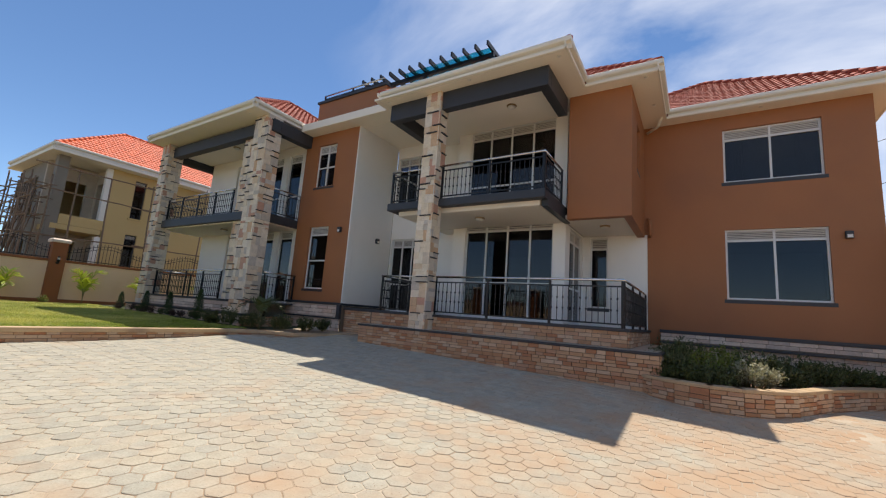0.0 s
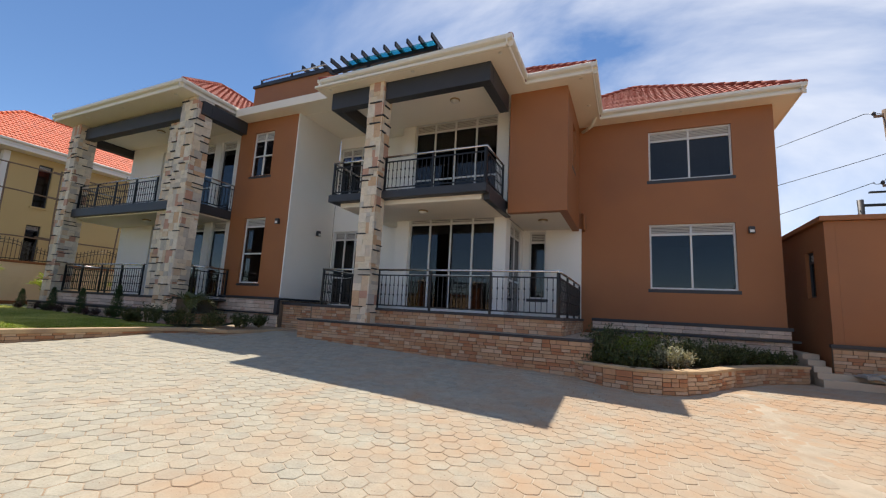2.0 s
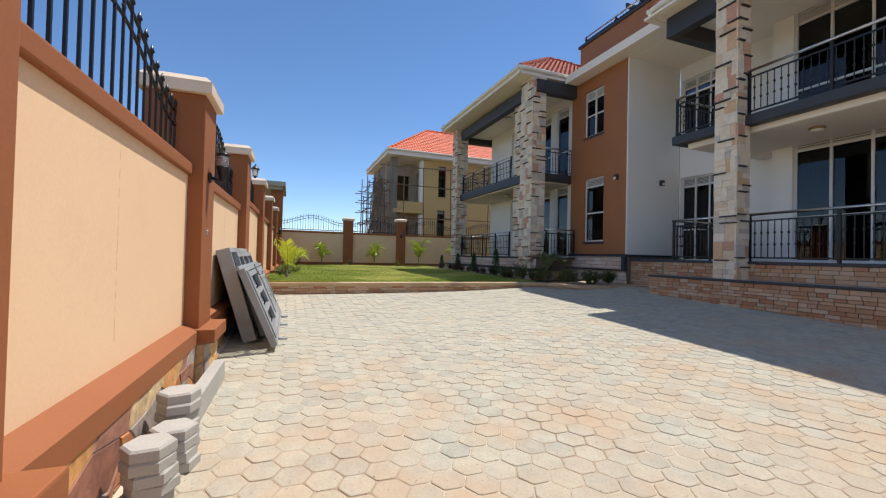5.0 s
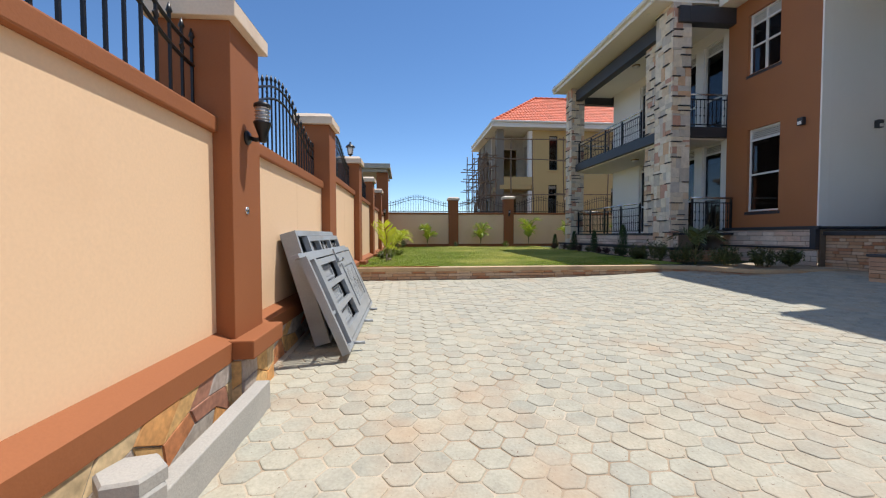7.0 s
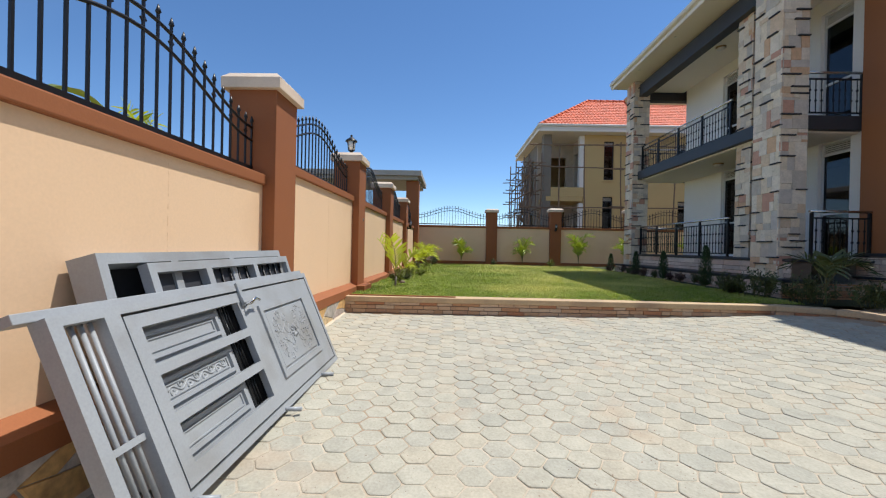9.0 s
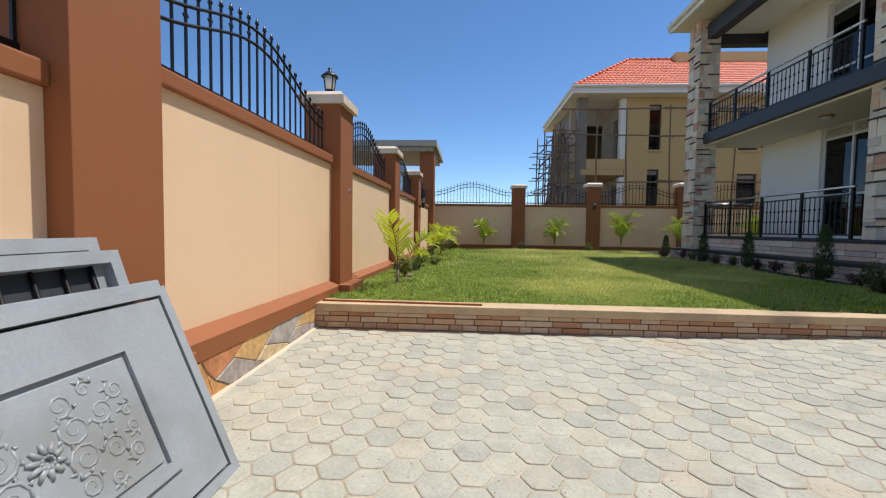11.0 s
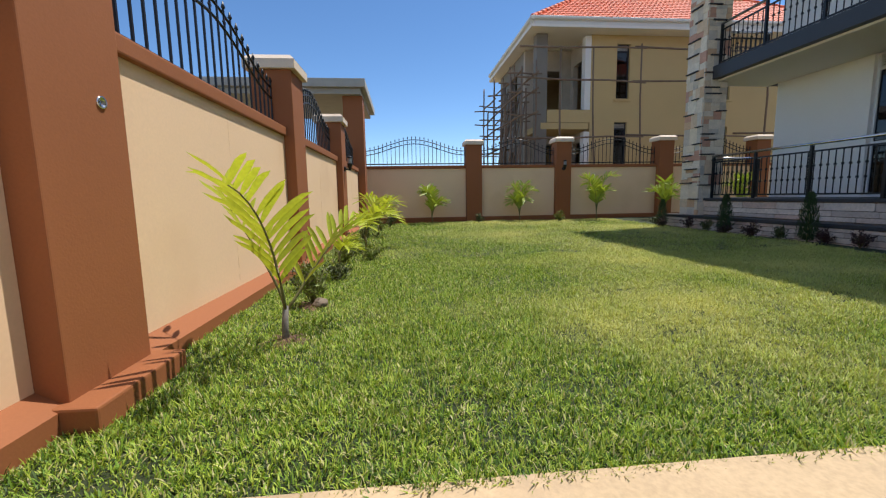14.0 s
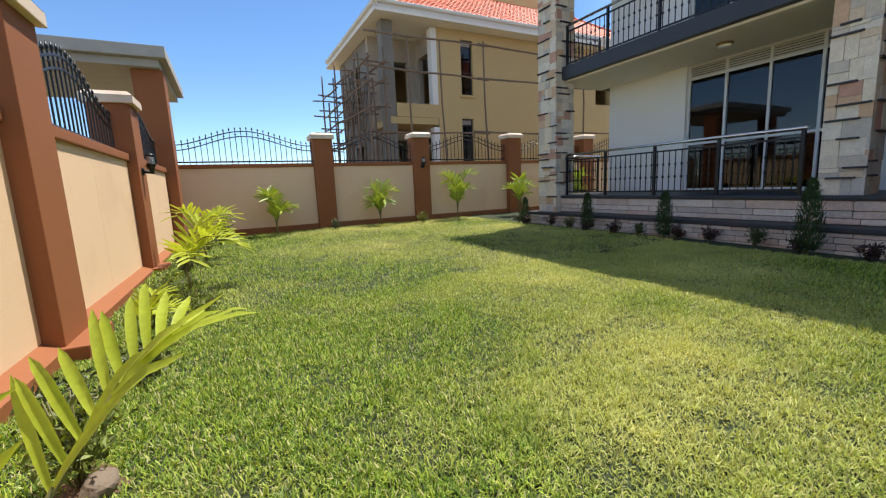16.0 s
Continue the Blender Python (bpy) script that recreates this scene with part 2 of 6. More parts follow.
M = {
    "brown": mat("brown_wall_paint", (0.345, 0.132, 0.048), 0.6, var=0.07, scale=0.9, fine=90, bump=0.22, dist=0.003, stain=(0.29, 0.115, 0.048), stain_at=(0.5, 0.8), stain_scale=0.5),
    "terracotta": mat("terracotta_wall_paint", (0.295, 0.098, 0.031), 0.75, var=0.08, scale=1.4, fine=80, bump=0.25, dist=0.003),
    "white": mat("white_wall_paint", (0.84, 0.825, 0.78), 0.6, var=0.04, scale=0.8, fine=90, bump=0.15, dist=0.002),
    "cream": mat("cream_soffit_paint", (0.85, 0.79, 0.69), 0.65, var=0.04, scale=0.9, fine=70, bump=0.1, dist=0.002),
    "peach": mat("peach_wall_paint", (0.83, 0.58, 0.365), 0.7, var=0.05, scale=0.7, fine=55, bump=0.13, dist=0.003, stain=(0.75, 0.50, 0.30), stain_at=(0.56, 0.8), stain_scale=0.9),
    "cap": mat("pillar_cap_paint", (0.74, 0.60, 0.46), 0.6, var=0.08, scale=2.5, fine=60, bump=0.25, stain=(0.6, 0.45, 0.33), stain_at=(0.55, 0.75), stain_scale=2.0),
    "charcoal": mat("charcoal_paint", (0.035, 0.037, 0.043), 0.5, var=0.12, scale=1.5, fine=70, bump=0.15),
    "iron": mat("black_wrought_iron", (0.012, 0.012, 0.013), 0.38, 0.2, var=0.15, scale=6, fine=120, bump=0.05),
    "steel": mat("brushed_steel_rail", (0.62, 0.61, 0.59), 0.24, 1.0, var=0.06, scale=4, fine=150, bump=0.03),
    "alu": mat("pale_window_aluminium", (0.68, 0.68, 0.67), 0.4, 0.0, var=0.04, scale=3, fine=90, bump=0.03),
    "louvre": mat("louvre_vent_metal", (0.52, 0.51, 0.49), 0.45, 0.0, var=0.05, scale=3, fine=90, bump=0.03),
    "glass": glass_mat("tinted_window_glass", (0.055, 0.062, 0.078)),
    # the gloom of the rooms is put into this plaster's colour
    "interior": mat("darkened_interior_plaster", (0.24, 0.21, 0.18), 0.85, var=0.06),
    "curtain": mat("brown_curtain_cloth", (0.14, 0.075, 0.04), 0.9, var=0.15, scale=8),
    "roof": mat("red_clay_roof_tile", (0.34, 0.065, 0.036), 0.8, var=0.12, scale=1.2, fine=45, bump=0.2, rand=0.16, island=True),
    "roof_orange": mat("orange_clay_roof_tile", (0.66, 0.13, 0.045), 0.6, var=0.10, scale=1.2, fine=45, bump=0.2, rand=0.12, island=True),
    "gutter": mat("white_gutter_enamel", (0.76, 0.72, 0.63), 0.4, var=0.04, scale=2, fine=60, bump=0.04),
    "joint": mat("plaster_joint_line", (0.79, 0.54, 0.335), 0.7, var=0.2, scale=30, fine=90, bump=0.3),
    "stone": mat_pieces("sandstone_cladding", [(0.74, 0.64, 0.50), (0.66, 0.50, 0.34), (0.68, 0.58, 0.45), (0.58, 0.49, 0.39), (0.72, 0.60, 0.44), (0.52, 0.46, 0.38), (0.74, 0.65, 0.52), (0.62, 0.40, 0.24), (0.56, 0.50, 0.43), (0.70, 0.61, 0.49), (0.54, 0.30, 0.21), (0.73, 0.62, 0.46)]),
    "pale_stone": mat_pieces("pale_pink_plinth_stone", [(0.68, 0.55, 0.44), (0.62, 0.48, 0.38), (0.72, 0.60, 0.49), (0.54, 0.44, 0.36), (0.64, 0.46, 0.35)], bump=0.6, dist=0.012, fine=25.0, vein=0.22),
    "slate": mat("dark_slate_strip", (0.035, 0.033, 0.036), 0.7, var=0.2, scale=8),
    "mortar": mat("sandy_mortar", (0.20, 0.15, 0.105), 0.9, var=0.15, scale=5, fine=80, bump=0.4),
    "brick": mat_pieces("cut_sandstone_brick", [(0.50, 0.30, 0.17), (0.56, 0.37, 0.23), (0.47, 0.25, 0.13), (0.55, 0.40, 0.27), (0.44, 0.20, 0.10), (0.53, 0.33, 0.19), (0.60, 0.43, 0.29), (0.49, 0.29, 0.18)], vein=0.13),
    "crazy": mat_pieces("crazy_paving_stone", [(0.58, 0.29, 0.10), (0.36, 0.17, 0.11), (0.58, 0.42, 0.23), (0.40, 0.36, 0.31), (0.60, 0.36, 0.14), (0.30, 0.13, 0.085), (0.54, 0.22, 0.09), (0.47, 0.41, 0.35), (0.37, 0.31, 0.27), (0.61, 0.45, 0.25)], vein=0.42, fine=22.0),
    "copestone": mat("tan_coping_screed", (0.53, 0.38, 0.22), 0.8, var=0.2, scale=2.2, fine=50, bump=0.35, stain=(0.36, 0.25, 0.16), stain_at=(0.52, 0.7), stain_scale=1.6),
    "paver": mat_pieces("concrete_hex_paver", [(0.40, 0.38, 0.305), (0.415, 0.395, 0.315), (0.385, 0.37, 0.30), (0.425, 0.40, 0.315), (0.36, 0.35, 0.285), (0.405, 0.385, 0.305), (0.42, 0.385, 0.295)], rough=0.85, island=False, bump=0.5, dist=0.004, fine=55, vein=0.2, stain=(0.45, 0.31, 0.195), stain_at=(0.47, 0.86), stain_scale=1.5, fleck=(0.20, 0.13, 0.09), fleck_at=(0.69, 0.75)),
    "paver_joined": mat_pieces("concrete_hex_paver_field", [(0.40, 0.38, 0.305), (0.415, 0.395, 0.315), (0.385, 0.37, 0.30), (0.425, 0.40, 0.315), (0.36, 0.35, 0.285), (0.405, 0.385, 0.305), (0.42, 0.385, 0.295)], rough=0.85, island=True, bump=0.5, dist=0.004, fine=55, vein=0.2, stain=(0.45, 0.31, 0.195), stain_at=(0.47, 0.86), stain_scale=1.5, fleck=(0.20, 0.13, 0.09), fleck_at=(0.69, 0.75)),
    "pointing": mat("pale_pointing", (0.31, 0.275, 0.23), 0.9, var=0.15, scale=6, fine=80, bump=0.4),
    "sand": mat("joint_sand", (0.48, 0.41, 0.31), 0.95, var=0.25, scale=2.5, fine=120, bump=0.5, stain=(0.34, 0.25, 0.165), stain_at=(0.45, 0.62), stain_scale=0.9),
    "screed": mat("cream_step_screed", (0.60, 0.49, 0.36), 0.8, var=0.1, scale=2.5, fine=60, bump=0.3),
    "soil": mat("red_brown_soil", (0.15, 0.085, 0.05), 0.95, var=0.25, scale=3, fine=60, bump=0.6, dist=0.01),
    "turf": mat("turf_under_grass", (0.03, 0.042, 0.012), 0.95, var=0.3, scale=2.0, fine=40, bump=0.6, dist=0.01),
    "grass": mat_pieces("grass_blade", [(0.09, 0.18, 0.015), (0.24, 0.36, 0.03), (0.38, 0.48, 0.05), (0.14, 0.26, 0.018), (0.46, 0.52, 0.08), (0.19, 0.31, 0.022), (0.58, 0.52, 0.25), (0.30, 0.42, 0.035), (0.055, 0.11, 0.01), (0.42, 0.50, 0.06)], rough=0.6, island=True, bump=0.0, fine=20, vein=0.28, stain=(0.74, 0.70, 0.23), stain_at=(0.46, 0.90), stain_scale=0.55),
    "far_palm": mat("dull_palm_leaflet", (0.30, 0.37, 0.045), 0.45, var=0.2, scale=5, fine=40, bump=0.05, rand=0.35, island=True),
    "palm": mat("palm_leaflet", (0.47, 0.53, 0.05), 0.42, var=0.18, scale=5, fine=40, bump=0.05, rand=0.3, island=True),
    "palm_cane": mat("grey_palm_cane", (0.20, 0.18, 0.15), 0.75, var=0.3, scale=18, fine=70, bump=0.4),
    "palm_stem": mat("palm_stem", (0.16, 0.15, 0.05), 0.6, var=0.25, scale=14, fine=60, bump=0.3),
    "shrub": mat("shrub_leaf", (0.06, 0.078, 0.016), 0.5, var=0.2, scale=5, fine=40, bump=0.05, rand=0.5, island=True),
    "shrub_silver": mat("silvery_shrub_leaf", (0.36, 0.355, 0.24), 0.6, var=0.2, scale=6, fine=40, bump=0.05, rand=0.4, island=True),
    "shrub_lime": mat("lime_shrub_leaf", (0.16, 0.20, 0.03), 0.5, var=0.2, scale=6, fine=40, bump=0.05, rand=0.4, island=True),
    "cypress": mat("cypress_spray", (0.035, 0.07, 0.018), 0.6, var=0.2, scale=6, fine=40, bump=0.05, rand=0.45, island=True),
    "red_leaf": mat("dark_red_leaf", (0.06, 0.025, 0.02), 0.5, var=0.2, scale=6, fine=40, bump=0.05, rand=0.4, island=True),
    "door_grey": mat("grey_primer_steel", (0.325, 0.345, 0.36), 0.42, 0.0, var=0.1, scale=2.5, fine=80, bump=0.06, stain=(0.24, 0.235, 0.22), stain_at=(0.5, 0.75), stain_scale=2.2),
    "concrete": mat("grey_cast_concrete", (0.40, 0.385, 0.35), 0.9, var=0.14, scale=4, fine=80, bump=0.5),
    "raw_concrete": mat("raw_structural_concrete", (0.24, 0.215, 0.18), 0.9, var=0.15, scale=1.5, fine=40, bump=0.4),
    "loggia": mat("primed_loggia_plaster", (0.52, 0.45, 0.36), 0.85, var=0.12, scale=1.2, fine=40, bump=0.25, stain=(0.36, 0.31, 0.25), stain_at=(0.5, 0.75), stain_scale=0.8),
    "ochre": mat("ochre_render", (0.60, 0.44, 0.20), 0.75, var=0.06, scale=0.8, fine=40, bump=0.25),
    "pole": mat("weathered_timber_pole", (0.22, 0.15, 0.10), 0.85, var=0.25, scale=4, fine=50, bump=0.4),
    "clear_shade": mat("clear_ribbed_shade_glass", (0.30, 0.31, 0.32), 0.12, var=0.03),
    "lamp_glass": mat("frosted_lamp_glass", (0.75, 0.73, 0.68), 0.3, var=0.03),
    "brass": mat("aged_brass", (0.35, 0.24, 0.12), 0.4, 0.8, var=0.1),
    "teal": glass_mat("teal_polycarbonate", (0.02, 0.42, 0.52), 0.15),
    "outland": mat("distant_dry_ground", (0.20, 0.15, 0.075), 0.95, var=0.3, scale=0.06, fine=1.5, bump=0.2),
    "tile_floor": mat("pale_floor_tile", (0.42, 0.36, 0.29), 0.35, var=0.08, scale=1.5, fine=30, bump=0.03),
}


lawn_tone(M["grass"])
leafy(M["grass"], 0.25), leafy(M["palm"], 0.4), leafy(M["far_palm"], 0.3), leafy(M["shrub_lime"], 0.25), leafy(M["shrub_silver"], 0.2)
for key in ("paver", "paver_joined"):
    dusty(M[key], -7.0, 0.5, 0.24)


# ---- building blocks ----
def part(name, bm, material, parent=None, label=""):
    me = bpy.data.meshes.new(name)
    bm.to_mesh(me)
    bm.free()
    me.materials.append(M[material])
    ob = new(name, me)
    if parent:
        ob.parent = parent
    if label:
        ob["label"] = label
    return ob


def raw(name, verts, faces, material, parent=None, label="", smooth=False):
    me = bpy.data.meshes.new(name)
    me.from_pydata(verts, [], faces)
    me.update()
    if smooth:
        me.polygons.foreach_set("use_smooth", [True] * len(me.polygons))
    me.materials.append(M[material])
    ob = new(name, me)
    if parent:
        ob.parent = parent
    if label:
        ob["label"] = label
    return ob


def thing(name, label, category, at=(0, 0, 0), kind="", group=""):
    return tagged(put(new(name), at), label, category, group, kind)


def put(ob, at):
    ob.location = at
    return ob


def block(bm, x0, x1, y0, y1, z0, z1, bevel=0.0):
    m = Matrix.LocRotScale(((x0 + x1) / 2, (y0 + y1) / 2, (z0 + z1) / 2), None, (abs(x1 - x0), abs(y1 - y0), abs(z1 - z0)))
    g = bmesh.ops.create_cube(bm, size=1, matrix=m)
    if bevel:
        edges = {e for v in g["verts"] for e in v.link_edges}
        bmesh.ops.bevel(bm, geom=list(edges), offset=bevel, segments=2, affect="EDGES", profile=0.6)
    return bm


def blocks(*rows, bevel=0.0):
    bm = bmesh.new()
    for r in rows:
        block(bm, *r, bevel=bevel)
    return bm


def tube(bm, path, radius, sides=8, taper=1.0):
    """A round bar along a list of points."""
    pts = [Vector(p) for p in path]
    rings = []
    for i, p in enumerate(pts):
        d = (pts[min(i + 1, len(pts) - 1)] - pts[max(i - 1, 0)]).normalized()
        side = d.cross(Vector((0, 0, 1)) if abs(d.z) < 0.9 else Vector((1, 0, 0))).normalized()
        up = side.cross(d)
        r = radius * (1 + (taper - 1) * i / max(1, len(pts) - 1))
        rings.append([bm.verts.new(p + r * (math.cos(a) * side + math.sin(a) * up)) for a in (2 * math.pi * k / sides for k in range(sides))])
    for a, b in zip(rings, rings[1:]):
        for k in range(sides):
            f = bm.faces.new((a[k], a[(k + 1) % sides], b[(k + 1) % sides], b[k]))
            f.smooth = True
    bm.faces.new(rings[0][::-1])
    bm.faces.new(rings[-1])
    return bm


def lathe(bm, profile, at=(0, 0, 0), sides=16):
    """A turned shape from (radius, height) pairs."""
    rings = [[bm.verts.new((at[0] + r * math.cos(2 * math.pi * k / sides), at[1] + r * math.sin(2 * math.pi * k / sides), at[2] + z)) for k in range(sides)] for r, z in profile]
    for a, b in zip(rings, rings[1:]):
        for k in range(sides):
            f = bm.faces.new((a[k], a[(k + 1) % sides], b[(k + 1) % sides], b[k]))
            f.smooth = True
    bm.faces.new(rings[0][::-1])
    bm.faces.new(rings[-1])
    return bm


def unit_piece(name, material, bevel=0.08):
    bm = blocks((-0.5, 0.5, -0.5, 0.5, -0.5, 0.5))
    bmesh.ops.bevel(bm, geom=[e for e in bm.edges], offset=bevel, segments=1, affect="EDGES")
    me = bpy.data.meshes.new(name)
    bm.to_mesh(me)
    bm.free()
    me.materials.append(M[material])
    return me


PIECE = {k: unit_piece(k, m, b) for k, m, b in (("stone", "stone", 0.03), ("slate", "slate", 0.04), ("pale_stone", "pale_stone", 0.05), ("brick", "brick", 0.035))}


def piece(name, mesh, parent, centre, size, turn=0.0):
    ob = new(name, mesh)
    ob.parent = parent
    ob.matrix_basis = Matrix.LocRotScale(centre, Euler((0, 0, turn)), size)
    return ob


def clad(parent, a, b, z0, z1, kind="brick", course=0.072, length=(0.12, 0.32), proud=0.02, slate=0.0, rng=None, z_low=None):
    """Courses of stone on the upright face from a to b (plan points); the face looks to the right of a -> b. z_low(u): the foot of the face."""
    rng = rng or random.Random(5)
    ax, ay, bx, by = *a, *b
    long = math.hypot(bx - ax, by - ay)
    dx, dy = (bx - ax) / long, (by - ay) / long
    nx, ny = dy, -dx
    turn = math.atan2(dy, dx)
    z = z0
    while z < z1 - 0.02:
        h = min(course * rng.uniform(0.85, 1.2), z1 - z)
        if z1 - z - h < 0.035:
            h = z1 - z
        u = 0.0
        while u < long - 0.005:
            w = min(rng.uniform(*length), long - u)
            if long - u - w < 0.07:
                w = long - u
            foot = z_low(u + w / 2) if z_low else z0
            if z + h > foot + 0.02:
                c = proud * rng.uniform(0.7, 1.25)
                lo = max(z, foot)
                piece("stone_piece" if "stone" in kind else kind, PIECE[kind], parent, (ax + dx * (u + w / 2) + nx * c / 2, ay + dy * (u + w / 2) + ny * c / 2, (lo + z + h) / 2), (max(w - 0.011, 0.02), c + 0.012, max(z + h - lo - 0.011, 0.01)), turn)
            u += w
        z += h


def gz(x, y):
    """Height of the paved yard, which rises to the west and towards the house."""
    return 0.06 + 0.033 * max(-x - 5.5, -7.5) + min(0.00047 * max(y, 0) ** 3, 0.33)


def cells(us, zs, hole, y0, y1, along="x", bm=None):
    """One closed sheet of the given thickness from a grid of cells, with the cells for which hole(u, z) is true left out."""
    bm = bm or bmesh.new()
    us, zs = sorted(set(us)), sorted(set(zs))
    made = {}

    def vert(i, j, y):
        k = (i, j, y)
        if k not in made:
            made[k] = bm.verts.new((us[i], y, zs[j]) if along == "x" else (y, us[i], zs[j]))
        return made[k]

    full = {(i, j) for i in range(len(us) - 1) for j in range(len(zs) - 1) if not hole((us[i] + us[i + 1]) / 2, (zs[j] + zs[j + 1]) / 2)}
    for i, j in full:
        for y in (y0, y1):
            bm.faces.new([vert(i, j, y), vert(i + 1, j, y), vert(i + 1, j + 1, y), vert(i, j + 1, y)])
        for di, dj, p, q in ((-1, 0, (i, j), (i, j + 1)), (1, 0, (i + 1, j), (i + 1, j + 1)), (0, -1, (i, j), (i + 1, j)), (0, 1, (i, j + 1), (i + 1, j + 1))):
            if (i + di, j + dj) not in full:
                bm.faces.new([vert(*p, y0), vert(*q, y0), vert(*q, y1), vert(*p, y1)])
    bmesh.ops.recalc_face_normals(bm, faces=bm.faces)
    return bm


def wall_run(name, parent, material, x0, x1, y0, y1, z0, z1, openings=(), along="x", label=""):
    """A thick wall with real openings (from, to, sill, head along its run)."""
    lo, hi = (x0, x1) if along == "x" else (y0, y1)
    us = [lo, hi, *(c for o in openings for c in o[:2])]
    zs = [z0, z1, *(c for o in openings for c in o[2:])]
    bm = cells(us, zs, lambda u, z: any(o[0] < u < o[1] and o[2] < z < o[3] for o in openings), *((y0, y1) if along == "x" else (x0, x1)), along)
    return part(name, bm, material, parent, label)


def window(parent, at, w, h, cols=2, vent=0.28, turn=0.0, sill=True, mid=None, bar=0.05, name="window", curtain=False, material="alu"):
    """A sliding window or glazed door set in its opening: frame and mullions, panes, louvred vents over them, a sill."""
    z1 = h - vent
    step = w / cols
    us, zs = [0, bar, w - bar, w], [0, bar, h - bar, h]
    for i in range(1, cols):
        us += [i * step - bar / 2, i * step + bar / 2]
    for z in ([z1] if vent else []) + ([mid] if mid else []):
        zs += [z - bar / 2, z + bar / 2]
    solid_u = [(0, bar), (w - bar, w)] + [(i * step - bar / 2, i * step + bar / 2) for i in range(1, cols)]
    solid_z = [(0, bar), (h - bar, h)] + [(z - bar / 2, z + bar / 2) for z in ([z1] if vent else []) + ([mid] if mid else [])]
    bm = cells(us, zs, lambda u, z: not any(a < u < b for a, b in solid_u) and not any(a < z < b for a, b in solid_z), 0.02, 0.1)
    win = part(name, bm, material, parent, "pale aluminium window frame with dark tinted panes")
    win.matrix_basis = pose(*at, 0, 0, turn)
    for i in range(cols):
        a, b = i * step + bar / 2, (i + 1) * step - bar / 2
        levels = [(bar, (mid or z1) - bar / 2)] + ([(mid + bar / 2, z1 - bar / 2)] if mid else [])
        for c, d in levels:
            y = 0.05 + 0.016 * (i % 2)
            pane = part("pane", blocks((a, b, y, y + 0.008, c, d)), "glass", win, "dark tinted glass pane")
            pane.visible_shadow = False
        if vent:
            bm = bmesh.new()
            n = 5
            for k in range(n):
                z = z1 + bar / 2 + (k + 0.5) * (vent - 1.5 * bar) / n
                g = bmesh.ops.create_cube(bm, size=1, matrix=Matrix.LocRotScale(((a + b) / 2, 0.055, z), Euler((radians(-68), 0, 0)), (b - a, 0.66 * (vent - 1.5 * bar) / n, 0.008)))
            part("louvre_vent", bm, "louvre", win, "pale louvred vent strip")
            # charcoal sheet: the shade between the slats put into colour
            part("vent_mesh", blocks((a, b, 0.078, 0.084, z1 + bar / 2, h - bar)), "charcoal", win, "dark sheet for the gaps between the slats")
    if sill:
        part("window_sill", blocks((-0.06, w + 0.06, -0.06, 0.06, -0.1, -0.002), bevel=0.008), "charcoal", win, "charcoal painted sill")
    if curtain:
        for side in (0.02, w - 0.5):
            vs, fs = [], []
            n = 22
            for k in range(n + 1):
                x, y = side + 0.46 * k / n, 0.24 + 0.03 * math.sin(k * 1.9)
                vs += [(x, y, 0.02), (x, y, h - 0.05)]
            fs = [(2 * k, 2 * k + 2, 2 * k + 3, 2 * k + 1) for k in range(n)]
            raw("curtain", vs, fs, "curtain", win, "hanging brown curtain", True)
    return win


def railing(parent, pts, z0, height=1.0, name="railing", post_every=1.5, kind="house"):
    """Iron balustrade along plan points: posts, rails, square balusters with collars, a steel tube as handrail."""
    base = None
    for (ax, ay), (bx, by) in zip(pts, pts[1:]):
        long = math.hypot(bx - ax, by - ay)
        dx, dy = (bx - ax) / long, (by - ay) / long
        ang = math.degrees(math.atan2(dy, dx))
        bm = bmesh.new()
        block(bm, 0, long, -0.015, 0.015, 0.065, 0.095)
        run = part(name, bm, "iron", parent, "black wrought-iron balustrade with a steel handrail")
        run.matrix_basis = pose(ax, ay, z0, 0, 0, ang)
        part("top_rail", blocks((0, long, -0.015, 0.015, height - 0.155, height - 0.125)), "iron", run)
        n = max(1, round(long / post_every))
        for i in range(n + 1):
            x = min(max(long * i / n, 0.025), long - 0.025)
            part("post", blocks((x - 0.025, x + 0.025, -0.025, 0.025, 0, height - 0.03), bevel=0.004), "iron", run)
        me = None
        m = max(2, round(long / 0.125))
        for i in range(1, m):
            x = long * i / m
            if me is None:
                bm = blocks((-0.007, 0.007, -0.007, 0.007, 0.08, height - 0.14))
                for z in ((height * 0.36, height * 0.60)):
                    block(bm, -0.017, 0.017, -0.017, 0.017, z - 0.02, z + 0.02, bevel=0.006)
                ob = part("baluster", bm, "iron", run)
                me = ob.data
            else:
                ob = new("baluster", me)
                ob.parent = run
            ob.location = (x, 0, 0)
        bm = tube(bmesh.new(), [(-0.02, 0, height), (long + 0.02, 0, height)], 0.028, 10)
        part("handrail", bm, "steel", run, "round brushed-steel handrail")
        for i in range(n + 1):
            x = min(max(long * i / n, 0.025), long - 0.025)
            part("bracket", blocks((x - 0.008, x + 0.008, -0.008, 0.008, height - 0.035, height - 0.02)), "iron", run)


